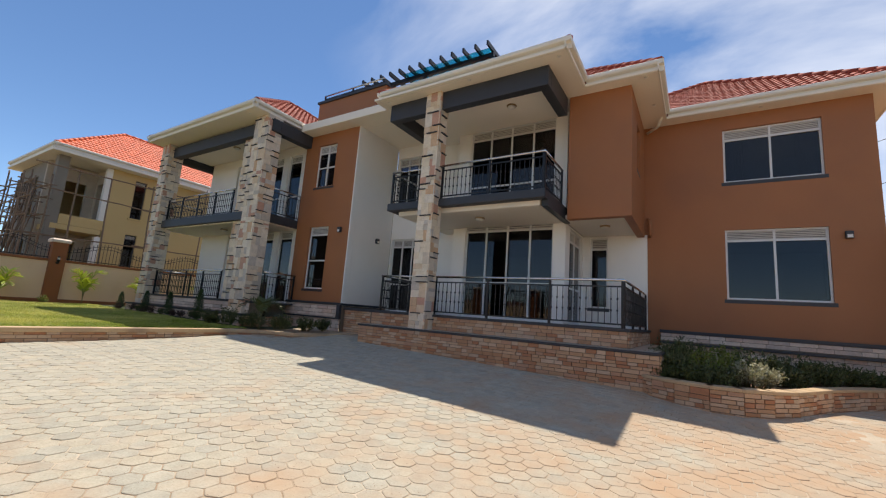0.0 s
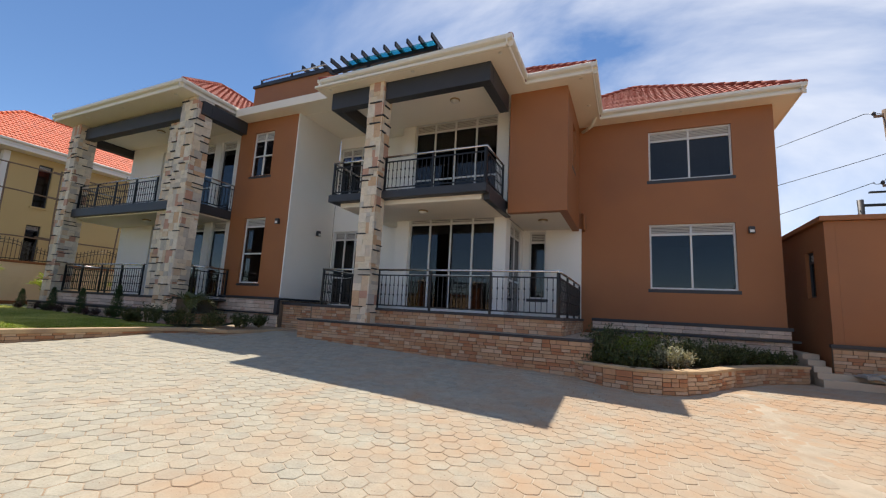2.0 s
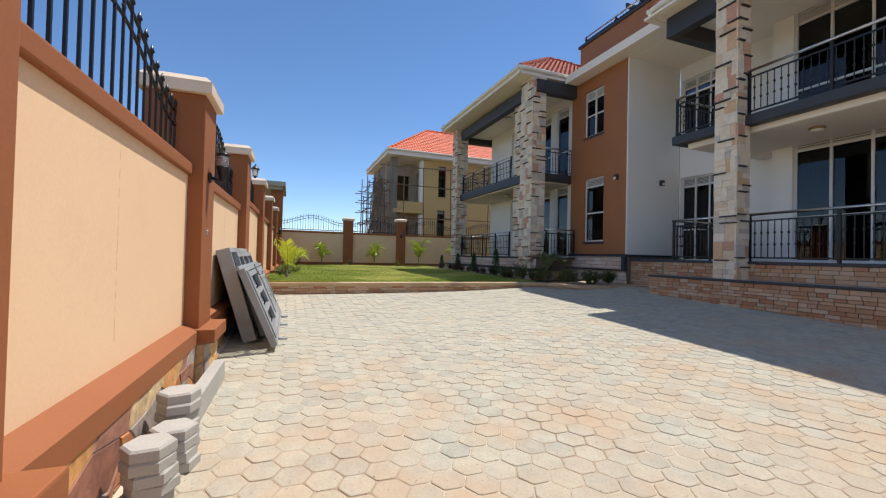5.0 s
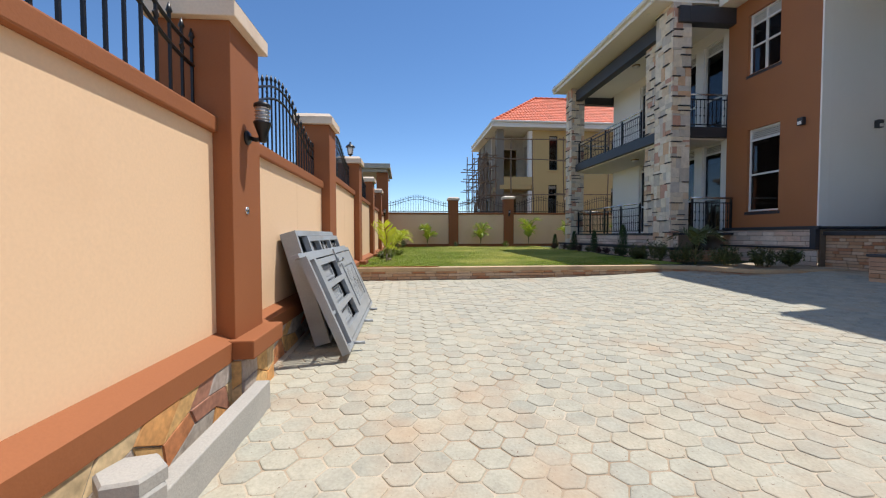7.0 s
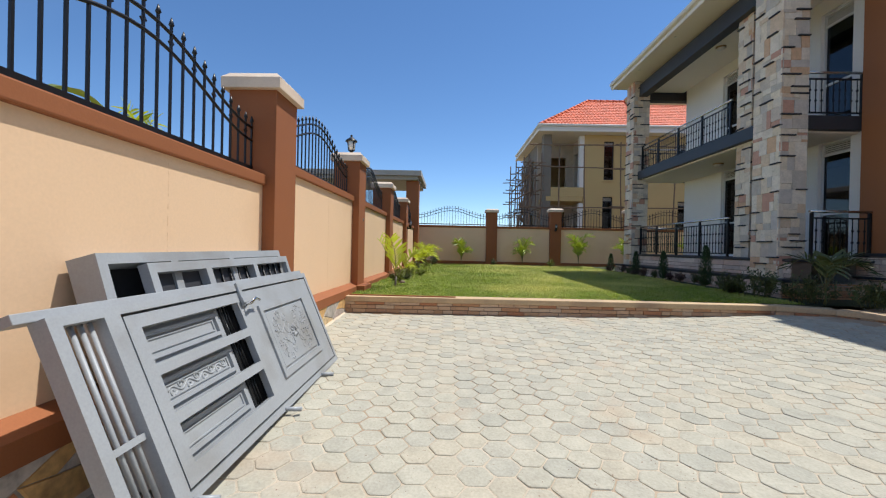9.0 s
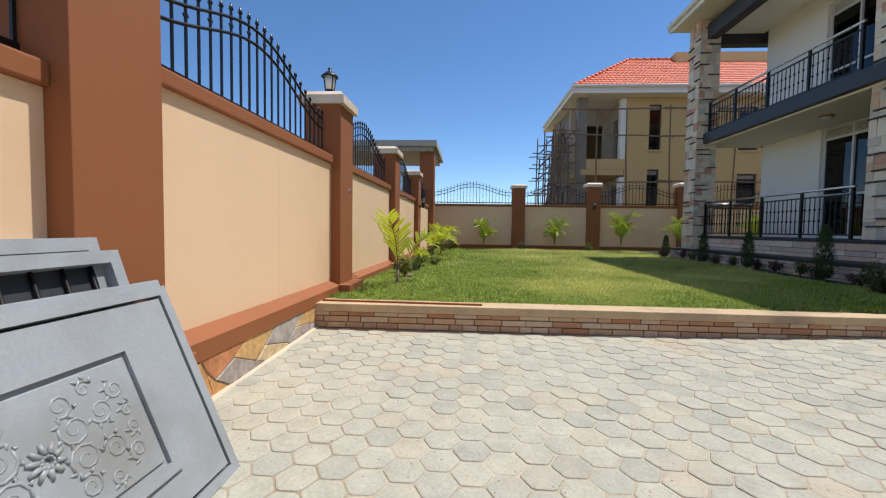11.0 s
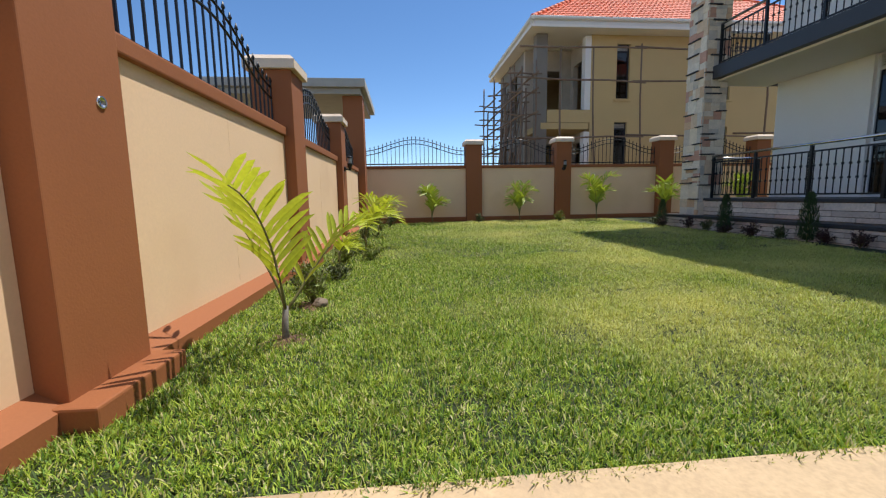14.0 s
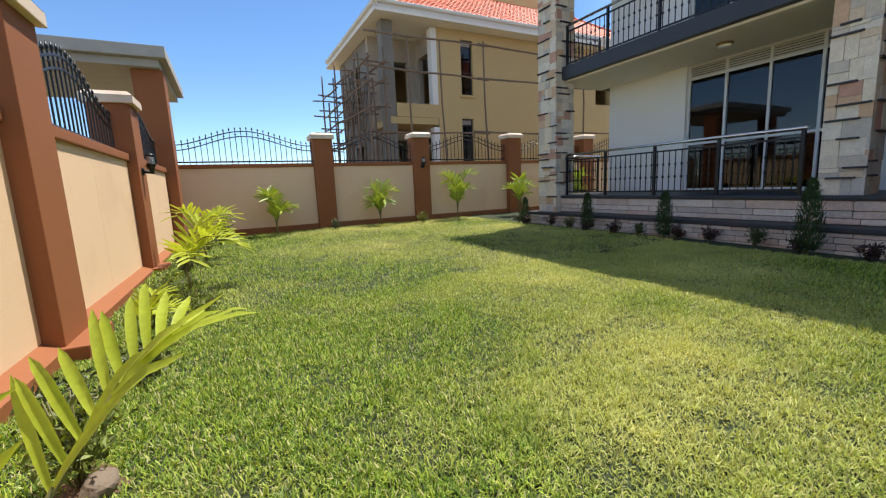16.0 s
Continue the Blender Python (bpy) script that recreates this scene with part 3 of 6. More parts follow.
def slope_tiles(name, parent, material, a, b, c, d, label="", w=0.2, row=0.31):
    """Interlocking clay tiles on the roof slope with eave a-b and ridge d-c; every tile a bowed piece whose foot laps over the one below."""
    a, b, c, d = (Vector(p) for p in (a, b, c, d))
    e = (b - a).normalized()
    nrm = e.cross(d - a).normalized()
    if nrm.z < 0:
        nrm = -nrm
    up = nrm.cross(e)
    if up.z < 0:
        up = -up
    high = (d - a).dot(up)
    d0, c0, long = (d - a).dot(e), (c - a).dot(e), (b - a).length
    vs, fs = [], []
    for r in range(int(high / row) + 1):
        s0, s1 = r * row, min((r + 1) * row + 0.05, high)
        f = (r + 0.5) * row / high
        lo, hi = d0 * min(f, 1), long + (c0 - long) * min(f, 1)
        k = math.floor(lo / w)
        while k * w < hi:
            u0, u1 = max(k * w, lo), min((k + 1) * w, hi)
            if u1 - u0 > 0.03:
                i = len(vs)
                for s, lift in ((s0, 0.04), (s1, 0.008)):
                    for q in range(5):
                        u = u0 + (u1 - u0) * q / 4
                        bow = 0.026 * math.sin(math.pi * min(1, q / 4 * 1.35)) if q < 4 else 0.0
                        vs.append(a + e * u + up * s + nrm * (lift + bow))
                for q in range(5):
                    u = u0 + (u1 - u0) * q / 4
                    vs.append(a + e * u + up * s0 + nrm * 0.004)
                for q in range(4):
                    fs.append((i + q, i + q + 1, i + q + 6, i + q + 5))
                    fs.append((i + 10 + q, i + 11 + q, i + q + 1, i + q))
            k += 1
    # the boarding under the tiles
    i = len(vs)
    vs += [p + nrm * 0.0 for p in (a, b, c, d)]
    fs.append((i, i + 1, i + 2, i + 3))
    ob = raw(name, vs, fs, material, parent, label)
    ob["kind"] = "stuff"
    return ob


def ridge_tiles(parent, material, a, b):
    a, b = Vector(a), Vector(b)
    n = max(2, int((b - a).length / 0.38))
    bm = bmesh.new()
    for i in range(n):
        p, q = a.lerp(b, i / n), a.lerp(b, (i + 1.12) / n)
        lift = Vector((0, 0, 0.05))
        tube(bm, [p + lift, q + lift * 0.8], 0.085, 8, 0.86)
    return part("ridge_tile", bm, material, parent)


def hip_roof(parent, material, x0, x1, y0, y1, z, pitch=30, ridge_along=None):
    """A hipped roof with its eave at z round the rectangle."""
    t = math.tan(radians(pitch))
    if (x1 - x0) >= (y1 - y0):
        half = (y1 - y0) / 2
        p, q = (x0 + half, y0 + half, z + half * t), (x1 - half, y0 + half, z + half * t)
        A, B, C, D = (x0, y0, z), (x1, y0, z), (x1, y1, z), (x0, y1, z)
        slopes = [(A, B, q, p), (B, C, q, q), (C, D, p, q), (D, A, p, p)]
    else:
        half = (x1 - x0) / 2
        p, q = (x0 + half, y0 + half, z + half * t), (x0 + half, y1 - half, z + half * t)
        A, B, C, D = (x0, y0, z), (x1, y0, z), (x1, y1, z), (x0, y1, z)
        slopes = [(A, B, p, p), (B, C, q, p), (C, D, q, q), (D, A, p, q)]
    for s in slopes:
        slope_tiles("roof", parent, material, *s, label="red clay tiles in lapping rows")
    ends = {A: p, B: q if (x1 - x0) >= (y1 - y0) else p, C: q, D: p if (x1 - x0) >= (y1 - y0) else q}
    for a, b in ends.items():
        ridge_tiles(parent, material, a, b)
    if (Vector(q) - Vector(p)).length > 0.3:
        ridge_tiles(parent, material, p, q)


def gutter(parent, pts, z_top):
    """A half-round gutter on its fascia board along the eave."""
    for (ax, ay), (bx, by) in zip(pts, pts[1:]):
        long = math.hypot(bx - ax, by - ay)
        bm = bmesh.new()
        prof = [(0.0, 0.0), (-0.015, 0.012), (-0.03, 0.0), (-0.035, -0.06), (-0.015, -0.1), (0.035, -0.115), (0.075, -0.12), (0.075, -0.26), (0.1, -0.26), (0.1, 0.0)]
        ends = [[bm.verts.new((u, y, zz)) for y, zz in prof] for u in (-0.03, long + 0.03)]
        for i in range(len(prof)):
            j = (i + 1) % len(prof)
            bm.faces.new((ends[0][i], ends[1][i], ends[1][j], ends[0][j]))
        bm.faces.new(ends[0]), bm.faces.new(ends[1][::-1])
        bmesh.ops.recalc_face_normals(bm, faces=bm.faces)
        g = part("gutter", bm, "gutter", parent, "cream gutter on a fascia board")
        g.matrix_basis = pose(ax, ay, z_top, 0, 0, math.degrees(math.atan2(by - ay, bx - ax)))


def stone_column(parent, x0, x1, y0, y1, z0, z1, seed, slate_rate=0.4):
    """A masonry pier faced on all sides with flat sandstone pieces; thin slate strips stick out between them."""
    rng = random.Random(seed)
    col = part("column", blocks((x0 + 0.03, x1 - 0.03, y0 + 0.03, y1 - 0.03, z0, z1)), "mortar", parent, "pier faced with pale sandstone and slate strips")
    for (ax, ay, bx, by), seen in (((x0, y0 + 0.03, x1, y0 + 0.03), 1), ((x1 - 0.03, y0, x1 - 0.03, y1), 1), ((x0 + 0.03, y1, x0 + 0.03, y0), 0.0)):
        long = math.hypot(bx - ax, by - ay)
        dx, dy = (bx - ax) / long, (by - ay) / long
        nx, ny = dy, -dx
        turn = math.atan2(dy, dx)
        z = z0
        if not seen:
            continue
        while z < z1 - 0.02:
            h = rng.choice((0.14, 0.2, 0.3, 0.4, 0.26, 0.34))
            h = z1 - z if z1 - z < h + 0.1 else h
            u, cuts = 0.0, []
            while u < long - 0.01:
                w = rng.uniform(0.1, 0.3)
                w = long - u if long - u - w < 0.1 else w
                cuts.append((u, w))
                u += w
            for u, w in cuts:
                q = rng.uniform(0.3, 0.7)
                halves = [(z, h)] if rng.random() < 0.5 else [(z, h * q), (z + h * q, h * (1 - q))]
                for zz, hh in halves:
                    c = rng.uniform(0.022, 0.04)
                    mx, my = ax + dx * (u + w / 2), ay + dy * (u + w / 2)
                    piece("stone_piece", PIECE["stone"], col, (mx + nx * (c / 2 - 0.008), my + ny * (c / 2 - 0.008), zz + hh / 2), (w - 0.004, c, hh - 0.004), turn)
            if rng.random() < slate_rate and z > z0 + 0.1:
                w = rng.uniform(0.2, min(0.42, long * 0.75))
                u = rng.choice((0.0, long - w, rng.uniform(0, long - w)))
                mx, my = ax + dx * (u + w / 2), ay + dy * (u + w / 2)
                piece("slate_strip", PIECE["slate"], col, (mx + nx * 0.028, my + ny * 0.028, z), (w, 0.07, 0.028), turn)
            z += h
    return col


def ceiling_lamp(at):
    b = thing("ceiling_light", "round flush ceiling light with frosted glass", "ceiling light", at, group="ceiling lights of the house")
    part("base", lathe(bmesh.new(), [(0.14, 0.0), (0.14, -0.025), (0.125, -0.04)], sides=20), "brass", b)
    part("shade", lathe(bmesh.new(), [(0.12, -0.041), (0.11, -0.065), (0.07, -0.09), (0.01, -0.1)], sides=20), "lamp_glass", b, "frosted glass shade")
    return b


def wall_lamp(at, turn=0.0):
    b = thing("wall_light", "small dark square wall light", "wall light", group="wall lights of the house")
    b.matrix_basis = pose(*at, 0, 0, turn)
    part("body", blocks((-0.07, 0.07, -0.1, 0, -0.09, 0.09), bevel=0.012), "charcoal", b)
    part("lens", blocks((-0.05, 0.05, -0.106, -0.101, -0.075, 0.0), bevel=0.002), "lamp_glass", b, "frosted lens")
    return b


# ---- the house ----
LEDGE, FLOOR, SLAB0, SLAB1, SOFFIT, EAVE = 0.93, 1.32, 4.06, 4.42, 7.45, 7.7
house = thing("house", "two-storey brown and white villa with stone-clad columns and red tiled roofs", "house")
YB, YR, YS, YW, YX = 9.8, 12.0, 11.2, 13.25, 10.5   # brown bay, recess, sliding doors, east block, overhanging box
wall_run("wall", house, "brown", -12.76, -10.06, YB, YB + 0.23, 0.9, 7.69, [(-12.08, -11.1, 5.63, 7.25), (-12.03, -11.05, 1.9, 4.13)], label="brown rendered wall")
part("wall_edge", blocks((-10.059, -10.02, YB + 0.002, YB + 0.233, 0.9, 7.69)), "white", house, "white painted corner")
wall_run("wall", house, "white", -10.25, -10.02, YB + 0.235, YR, 0.6, 7.695, along="y", label="white rendered side wall")
wall_run("wall", house, "white", -10.0, -6.75, YR, YR + 0.23, 0.6, 7.695, [(-9.95, -8.55, 5.25, 7.25), (-9.95, -8.55, FLOOR, 4.02)], label="white rendered wall")
wall_run("wall", house, "white", -6.75, -6.55, YS, YR + 0.2, 0.9, 7.5, along="y", label="white rendered return")
wall_run("wall", house, "white", -6.55, -3.12, YS, YS + 0.23, 0.9, 8.0, [(-6.3, -3.47, FLOOR + 0.02, 4.3), (-6.3, -3.47, SLAB1 + 0.02, 7.36)], label="white rendered wall")
wall_run("wall", house, "white", -3.35, -3.12, YS + 0.235, YW, 0.9, 4.1, [(11.65, 13.1, FLOOR + 0.02, 4.05)], along="y", label="white rendered wall of the porch")
wall_run("wall", house, "white", -3.12, -1.28, YW, YW + 0.23, 0.9, 4.1, [(-2.91, -2.38, FLOOR + 0.55, 4.05)], label="white rendered wall of the porch")
wall_run("wall", house, "brown", -1.277, 3.71, YW - 0.004, YW + 0.23, 0.6, 7.5, [(0.62, 2.73, 2.28, 4.16), (0.64, 2.74, 5.5, 7.04)], label="brown rendered wall")
wall_run("wall", house, "brown", 3.48, 3.707, YW + 0.235, 21.0, 0.6, 7.5, along="y", label="brown rendered end wall")
wall_run("wall", house, "brown", -19.6, 3.48, 20.8, 21.0, 0.0, 7.5, label="brown rear wall")
# box that overhangs the porch
wall_run("wall", house, "brown", -2.9, -1.35, YX, YX + 0.2, 4.03, 7.5, label="brown rendered overhanging box")
wall_run("wall", house, "brown", -1.55, -1.352, YX + 0.205, YW - 0.006, 4.03, 7.5, [(11.55, 12.2, 5.6, 6.9)], along="y", label="brown side of the box")
wall_run("wall", house, "brown", -2.9, -2.7, YX + 0.205, YS - 0.006, SLAB1, 7.5, along="y", label="brown cheek of the box")
part("wall_return", blocks((-1.37, -1.2775, YW, YW + 0.2, 4.11, 7.49)), "brown", house)
part("porch_ceiling", blocks((-3.1, -1.56, YX + 0.21, YW - 0.01, 4.1, 4.2)), "cream", house, "cream porch ceiling")
# unseen slabs and partitions, added to close the rooms and keep them dark
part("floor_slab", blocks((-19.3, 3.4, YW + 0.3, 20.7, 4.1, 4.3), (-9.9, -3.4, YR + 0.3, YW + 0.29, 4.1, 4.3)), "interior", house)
part("ground_slab", blocks((-19.3, 3.4, YW + 0.3, 20.7, 1.1, 1.3), (-9.9, -3.4, YR + 0.3, YW + 0.29, 1.1, 1.3)), "tile_floor", house)
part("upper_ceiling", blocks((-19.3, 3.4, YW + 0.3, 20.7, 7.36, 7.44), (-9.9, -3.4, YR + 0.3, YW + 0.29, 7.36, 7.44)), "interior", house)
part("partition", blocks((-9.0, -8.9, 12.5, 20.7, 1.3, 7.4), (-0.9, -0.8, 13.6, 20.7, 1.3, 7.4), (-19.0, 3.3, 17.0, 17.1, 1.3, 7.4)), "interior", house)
# windows
window(house, (-12.08, YB + 0.06, 5.63), 0.98, 1.62, 2, 0.3, mid=0.75, bar=0.04)
window(house, (-12.03, YB + 0.06, 1.9), 0.98, 2.23, 1, 0.3, mid=1.0, bar=0.045)
window(house, (-9.95, YR + 0.06, 5.25), 1.4, 2.0, 3, 0.3)
window(house, (-9.95, YR + 0.06, FLOOR), 1.4, 4.02 - FLOOR, 3, 0.3, sill=False, mid=1.0)
window(house, (-6.3, YS + 0.06, FLOOR + 0.02), 2.83, 4.3 - FLOOR - 0.02, 4, 0.32, sill=False, mid=1.05, curtain=True)
window(house, (-6.3, YS + 0.06, SLAB1 + 0.02), 2.83, 7.36 - SLAB1 - 0.02, 4, 0.32, sill=False, mid=1.0, curtain=True)
window(house, (0.62, YW + 0.05, 2.28), 2.11, 1.88, 2, 0.3)
window(house, (0.64, YW + 0.05, 5.5), 2.1, 1.54, 2, 0.3, curtain=True)
window(house, (-2.91, YW + 0.05, FLOOR + 0.55), 0.53, 4.05 - FLOOR - 0.55, 1, 0.35, mid=None)
window(house, (-3.15, 11.65, FLOOR + 0.02), 1.45, 4.05 - FLOOR - 0.02, 2, 0.35, turn=90, sill=False, mid=1.0)
window(house, (-1.41, 11.55, 5.6), 0.65, 1.3, 1, 0.25, turn=90)
# plinth of the brown walls
ledge_rng = random.Random(21)
p = part("plinth", blocks((-12.74, -10.02, YB - 0.05, YB - 0.005, 0.5, 1.4), (-10.0, -9.96, YB, YR, 0.5, 1.38)), "mortar", house, "stone-faced plinth")
clad(p, (-12.74, YB - 0.05), (-9.97, YB - 0.05), 0.55, 1.38, kind="pale_stone", course=0.11, length=(0.2, 0.5), rng=ledge_rng)
part("plinth_band", blocks((-12.76, -9.95, YB - 0.085, YB - 0.003, 1.4, 1.47), (-12.76, -10.1, YB - 0.13, YB - 0.02, 0.93, 0.985), (-10.098, -9.96, YB - 0.13, YB - 0.02, 0.93, 1.398), (-10.018, -9.95, YB, YR, 1.39, 1.46), bevel=0.008), "charcoal", house, "charcoal band")
p = part("plinth", blocks((-0.95, 3.75, YW - 0.08, YW - 0.008, 0.2, 1.28), (3.71, 3.78, YW, 20.9, 0.2, 1.28)), "mortar", house, "stone-faced plinth")
clad(p, (-0.95, YW - 0.08), (3.75, YW - 0.08), 1.08, 1.28, kind="pale_stone", course=0.1, rng=ledge_rng, length=(0.25, 0.55))
clad(p, (-0.95, YW - 0.08), (3.75, YW - 0.08), 0.5, 1.0, kind="pale_stone", course=0.1, length=(0.2, 0.5), rng=ledge_rng)
part("plinth_band", blocks((-0.97, 3.8, YW - 0.12, YW - 0.006, 1.285, 1.37), (-0.97, 3.9, YW - 0.22, YW - 0.1, 1.0, 1.06), bevel=0.008), "charcoal", house, "charcoal band")
# terrace: lower ledge and upper floor
T = part("terrace_wall", blocks((-8.0, -0.64, 8.6, 9.1, 0.0, LEDGE - 0.05), (-0.9, -0.64, 9.1, YW - 0.15, 0.0, LEDGE - 0.05)), "mortar", house, "low terrace wall of cut sandstone")
clad(T, (-8.0, 8.6), (-0.64, 8.6), 0.14, LEDGE - 0.05, rng=ledge_rng, z_low=lambda u: gz(-8.0 + u, 8.6) - 0.03)
clad(T, (-0.64, 8.6), (-0.64, 11.2), 0.2, LEDGE - 0.05, rng=ledge_rng)
clad(T, (-8.0, 9.1), (-8.0, 8.6), 0.35, LEDGE - 0.05, rng=ledge_rng)
part("terrace_coping", blocks((-8.04, -0.6, 8.555, 9.1, LEDGE - 0.05, LEDGE), (-0.92, -0.6, 9.1, YW - 0.15, LEDGE - 0.05, LEDGE), bevel=0.01), "charcoal", house, "charcoal coping")
part("terrace_paving", blocks((-7.98, -0.68, 8.66, 9.12, LEDGE - 0.04, LEDGE + 0.005), (-1.22, -0.68, 9.121, YW - 0.2, LEDGE - 0.04, LEDGE + 0.005)), "tile_floor", house, "pale tiled ledge")
T2 = part("terrace_wall", blocks((-8.05, -1.25, 9.13, 9.3, LEDGE - 0.1, FLOOR - 0.06), (-1.45, -1.25, 9.3, YW - 0.01, LEDGE - 0.1, FLOOR - 0.06)), "mortar", house, "stone-faced edge of the terrace floor")
clad(T2, (-8.05, 9.13), (-1.25, 9.13), LEDGE + 0.005, FLOOR - 0.06, rng=ledge_rng)
clad(T2, (-1.25, 9.13), (-1.25, YW - 0.01), LEDGE + 0.005, FLOOR - 0.06, rng=ledge_rng)
part("terrace_floor", blocks((-8.1, -1.2, 9.07, YS - 0.01, FLOOR - 0.06, FLOOR), (-3.11, -1.2, YS - 0.005, YW - 0.01, FLOOR - 0.06, FLOOR), (-10.0, -8.11, 9.9, YR - 0.01, FLOOR - 0.06, FLOOR), (-8.1, -6.77, YS, YR - 0.01, FLOOR - 0.06, FLOOR), bevel=0.006), "charcoal", house, "charcoal-edged terrace floor")
p = part("terrace_wall", blocks((-9.95, -8.12, 9.93, 10.3, 0.2, FLOOR - 0.062)), "mortar", house, "stone-faced base of the recess")
clad(p, (-9.94, 9.93), (-8.12, 9.93), 0.35, FLOOR - 0.07, rng=ledge_rng)
p = part("terrace_wall", blocks((-8.1, -8.02, 9.12, 9.92, 0.2, FLOOR - 0.062)), "mortar", house, "stone-faced end of the terrace")
part("coping", blocks((-10.0, -8.06, 9.86, 9.925, FLOOR - 0.06, FLOOR + 0.02)), "charcoal", house, "charcoal edge")
railing(house, [(-6.0, 9.2), (-1.33, 9.2)], FLOOR)
railing(house, [(-1.33, 9.2), (-1.33, YW - 0.03)], FLOOR)
railing(house, [(-7.85, 9.2), (-6.45, 9.2)], FLOOR)
railing(house, [(-7.85, 11.9), (-7.85, 9.2)], FLOOR)
stone_column(house, -6.43, -5.93, 8.7, 9.12, LEDGE, 7.45, 3, 0.5)
# balcony
part("balcony_slab", blocks((-7.5, -3.2, 9.22, YS - 0.01, SLAB0 + 0.03, SLAB1 - 0.04), (-7.5, -6.77, YS, YR - 0.01, SLAB0 + 0.03, SLAB1 - 0.04), bevel=0.05), "cream", house, "cream underside of the balcony")
part("balcony_edge", blocks((-7.72, -3.0, 8.95, 9.2, SLAB0 + 0.15, SLAB1), (-3.15, -3.0, 9.203, YS - 0.01, SLAB0, SLAB1), (-7.72, -7.55, 9.203, YR - 0.01, SLAB0 + 0.15, SLAB1), bevel=0.012), "charcoal", house, "charcoal balcony edge beam")
railing(house, [(-5.93, 9.03), (-3.05, 9.03)], SLAB1, 0.95)
railing(house, [(-3.05, 9.03), (-3.05, YX - 0.02)], SLAB1, 0.95)
railing(house, [(-7.66, 9.03), (-6.43, 9.03)], SLAB1, 0.95)
railing(house, [(-7.66, 11.9), (-7.66, 9.03)], SLAB1, 0.95)
# beams under the roof
part("beam", blocks((-7.78, -2.95, 8.78, 9.02, 6.93, 7.44), (-3.2, -2.951, 9.023, YX - 0.02, 6.93, 7.44), (-7.78, -7.53, 9.023, 11.0, 6.93, 7.44), bevel=0.012), "charcoal", house, "charcoal roof beam")
part("balcony_ceiling", blocks((-7.5, -3.22, 9.04, YS - 0.01, 7.3, 7.44), (-10.24, -7.79, YB + 0.203, YR + 0.2, 7.69, 7.76)), "cream", house, "cream ceiling")
part("soffit", blocks((-8.1, -2.4, 8.36, 12.5, SOFFIT, SOFFIT + 0.06), (-2.4, -0.7, 10.1, 14.0, SOFFIT, SOFFIT + 0.06), (-0.7, 4.25, 12.76, 20.9, SOFFIT, SOFFIT + 0.06)), "cream", house, "cream boarded soffit")
gutter(house, [(-8.15, 12.0), (-8.0, 8.4), (-2.34, 8.32), (-2.36, 10.07), (-0.63, 10.07), (-0.64, 12.73), (4.29, 12.73), (4.29, 20.9)], EAVE)
hip_roof(house, "roof", -8.0, -2.36, 8.4, 15.5, EAVE - 0.05, 32)
hip_roof(house, "roof", -5.0, -0.66, 10.1, 16.5, EAVE - 0.05, 36)
hip_roof(house, "roof", -3.6, 4.3, 12.75, 20.9, EAVE - 0.05, 35)
# parapet of the roof terrace
part("parapet", blocks((-12.0, -8.75, YB - 0.28, YB - 0.05, 7.99, 8.78)), "brown", house, "brown rendered parapet")
part("parapet_coping", blocks((-12.06, -8.7, YB - 0.34, YB, 8.78, 8.87), bevel=0.01), "charcoal", house, "charcoal coping")
part("eave_band", blocks((-12.55, -8.05, YB - 0.5, YB + 0.2, 7.70, 7.98), bevel=0.01), "cream", house, "cream eave band")
# roof-terrace railing and pergola
railing(house, [(-11.9, 9.65), (-9.0, 9.65)], 8.87, 0.3, name="terrace_rail")
perg = thing("pergola", "black steel roof pergola with teal translucent sheeting", "pergola")
bm = bmesh.new()
for y, z in ((10.9, 9.72), (13.2, 9.72)):
    block(bm, -10.9, -5.5, y - 0.05, y + 0.05, z, z + 0.14)
part("beam", bm, "iron", perg)
for i in range(13):
    x = -10.85 + i * 0.443
    part("rafter", blocks((x - 0.03, x + 0.03, 10.45, 13.6, 9.87, 10.02)), "iron", perg)
part("sheet", blocks((-9.0, -5.55, 10.62, 13.4, 9.855, 9.865)), "teal", perg, "teal translucent sheet")
for x in (-10.8, -8.2, -5.6):
    for y in (10.9, 13.2):
        part("post", blocks((x - 0.05, x + 0.05, y - 0.05, y + 0.05, 7.6, 9.72)), "iron", perg)
for at in ((-4.4, 10.0, 7.3), (-5.2, 10.0, SLAB0 + 0.03), (-2.2, 11.8, 4.1)):
    ceiling_lamp(at)
wall_lamp((3.07, YW - 0.004, 3.92))
wall_lamp((-10.45, YB, 3.95))
wall_lamp((-10.02, 11.2, 3.8), 90)
pipe = tube(bmesh.new(), [(-1.25, YW - 0.06, 4.55), (-1.2, YW - 0.12, 4.5), (-1.18, YW - 0.12, 4.1), (-1.22, YW - 0.05, 4.02)], 0.05, 10)
part("drain_pipe", pipe, "brown", house, "brown painted drain elbow")
pipe = tube(bmesh.new(), [(-0.8, 12.6, 7.5), (-0.95, 12.9, 7.3), (-1.25, 13.15, 7.25)], 0.045, 10)
part("drain_pipe", pipe, "gutter", house, "cream gutter outlet pipe")

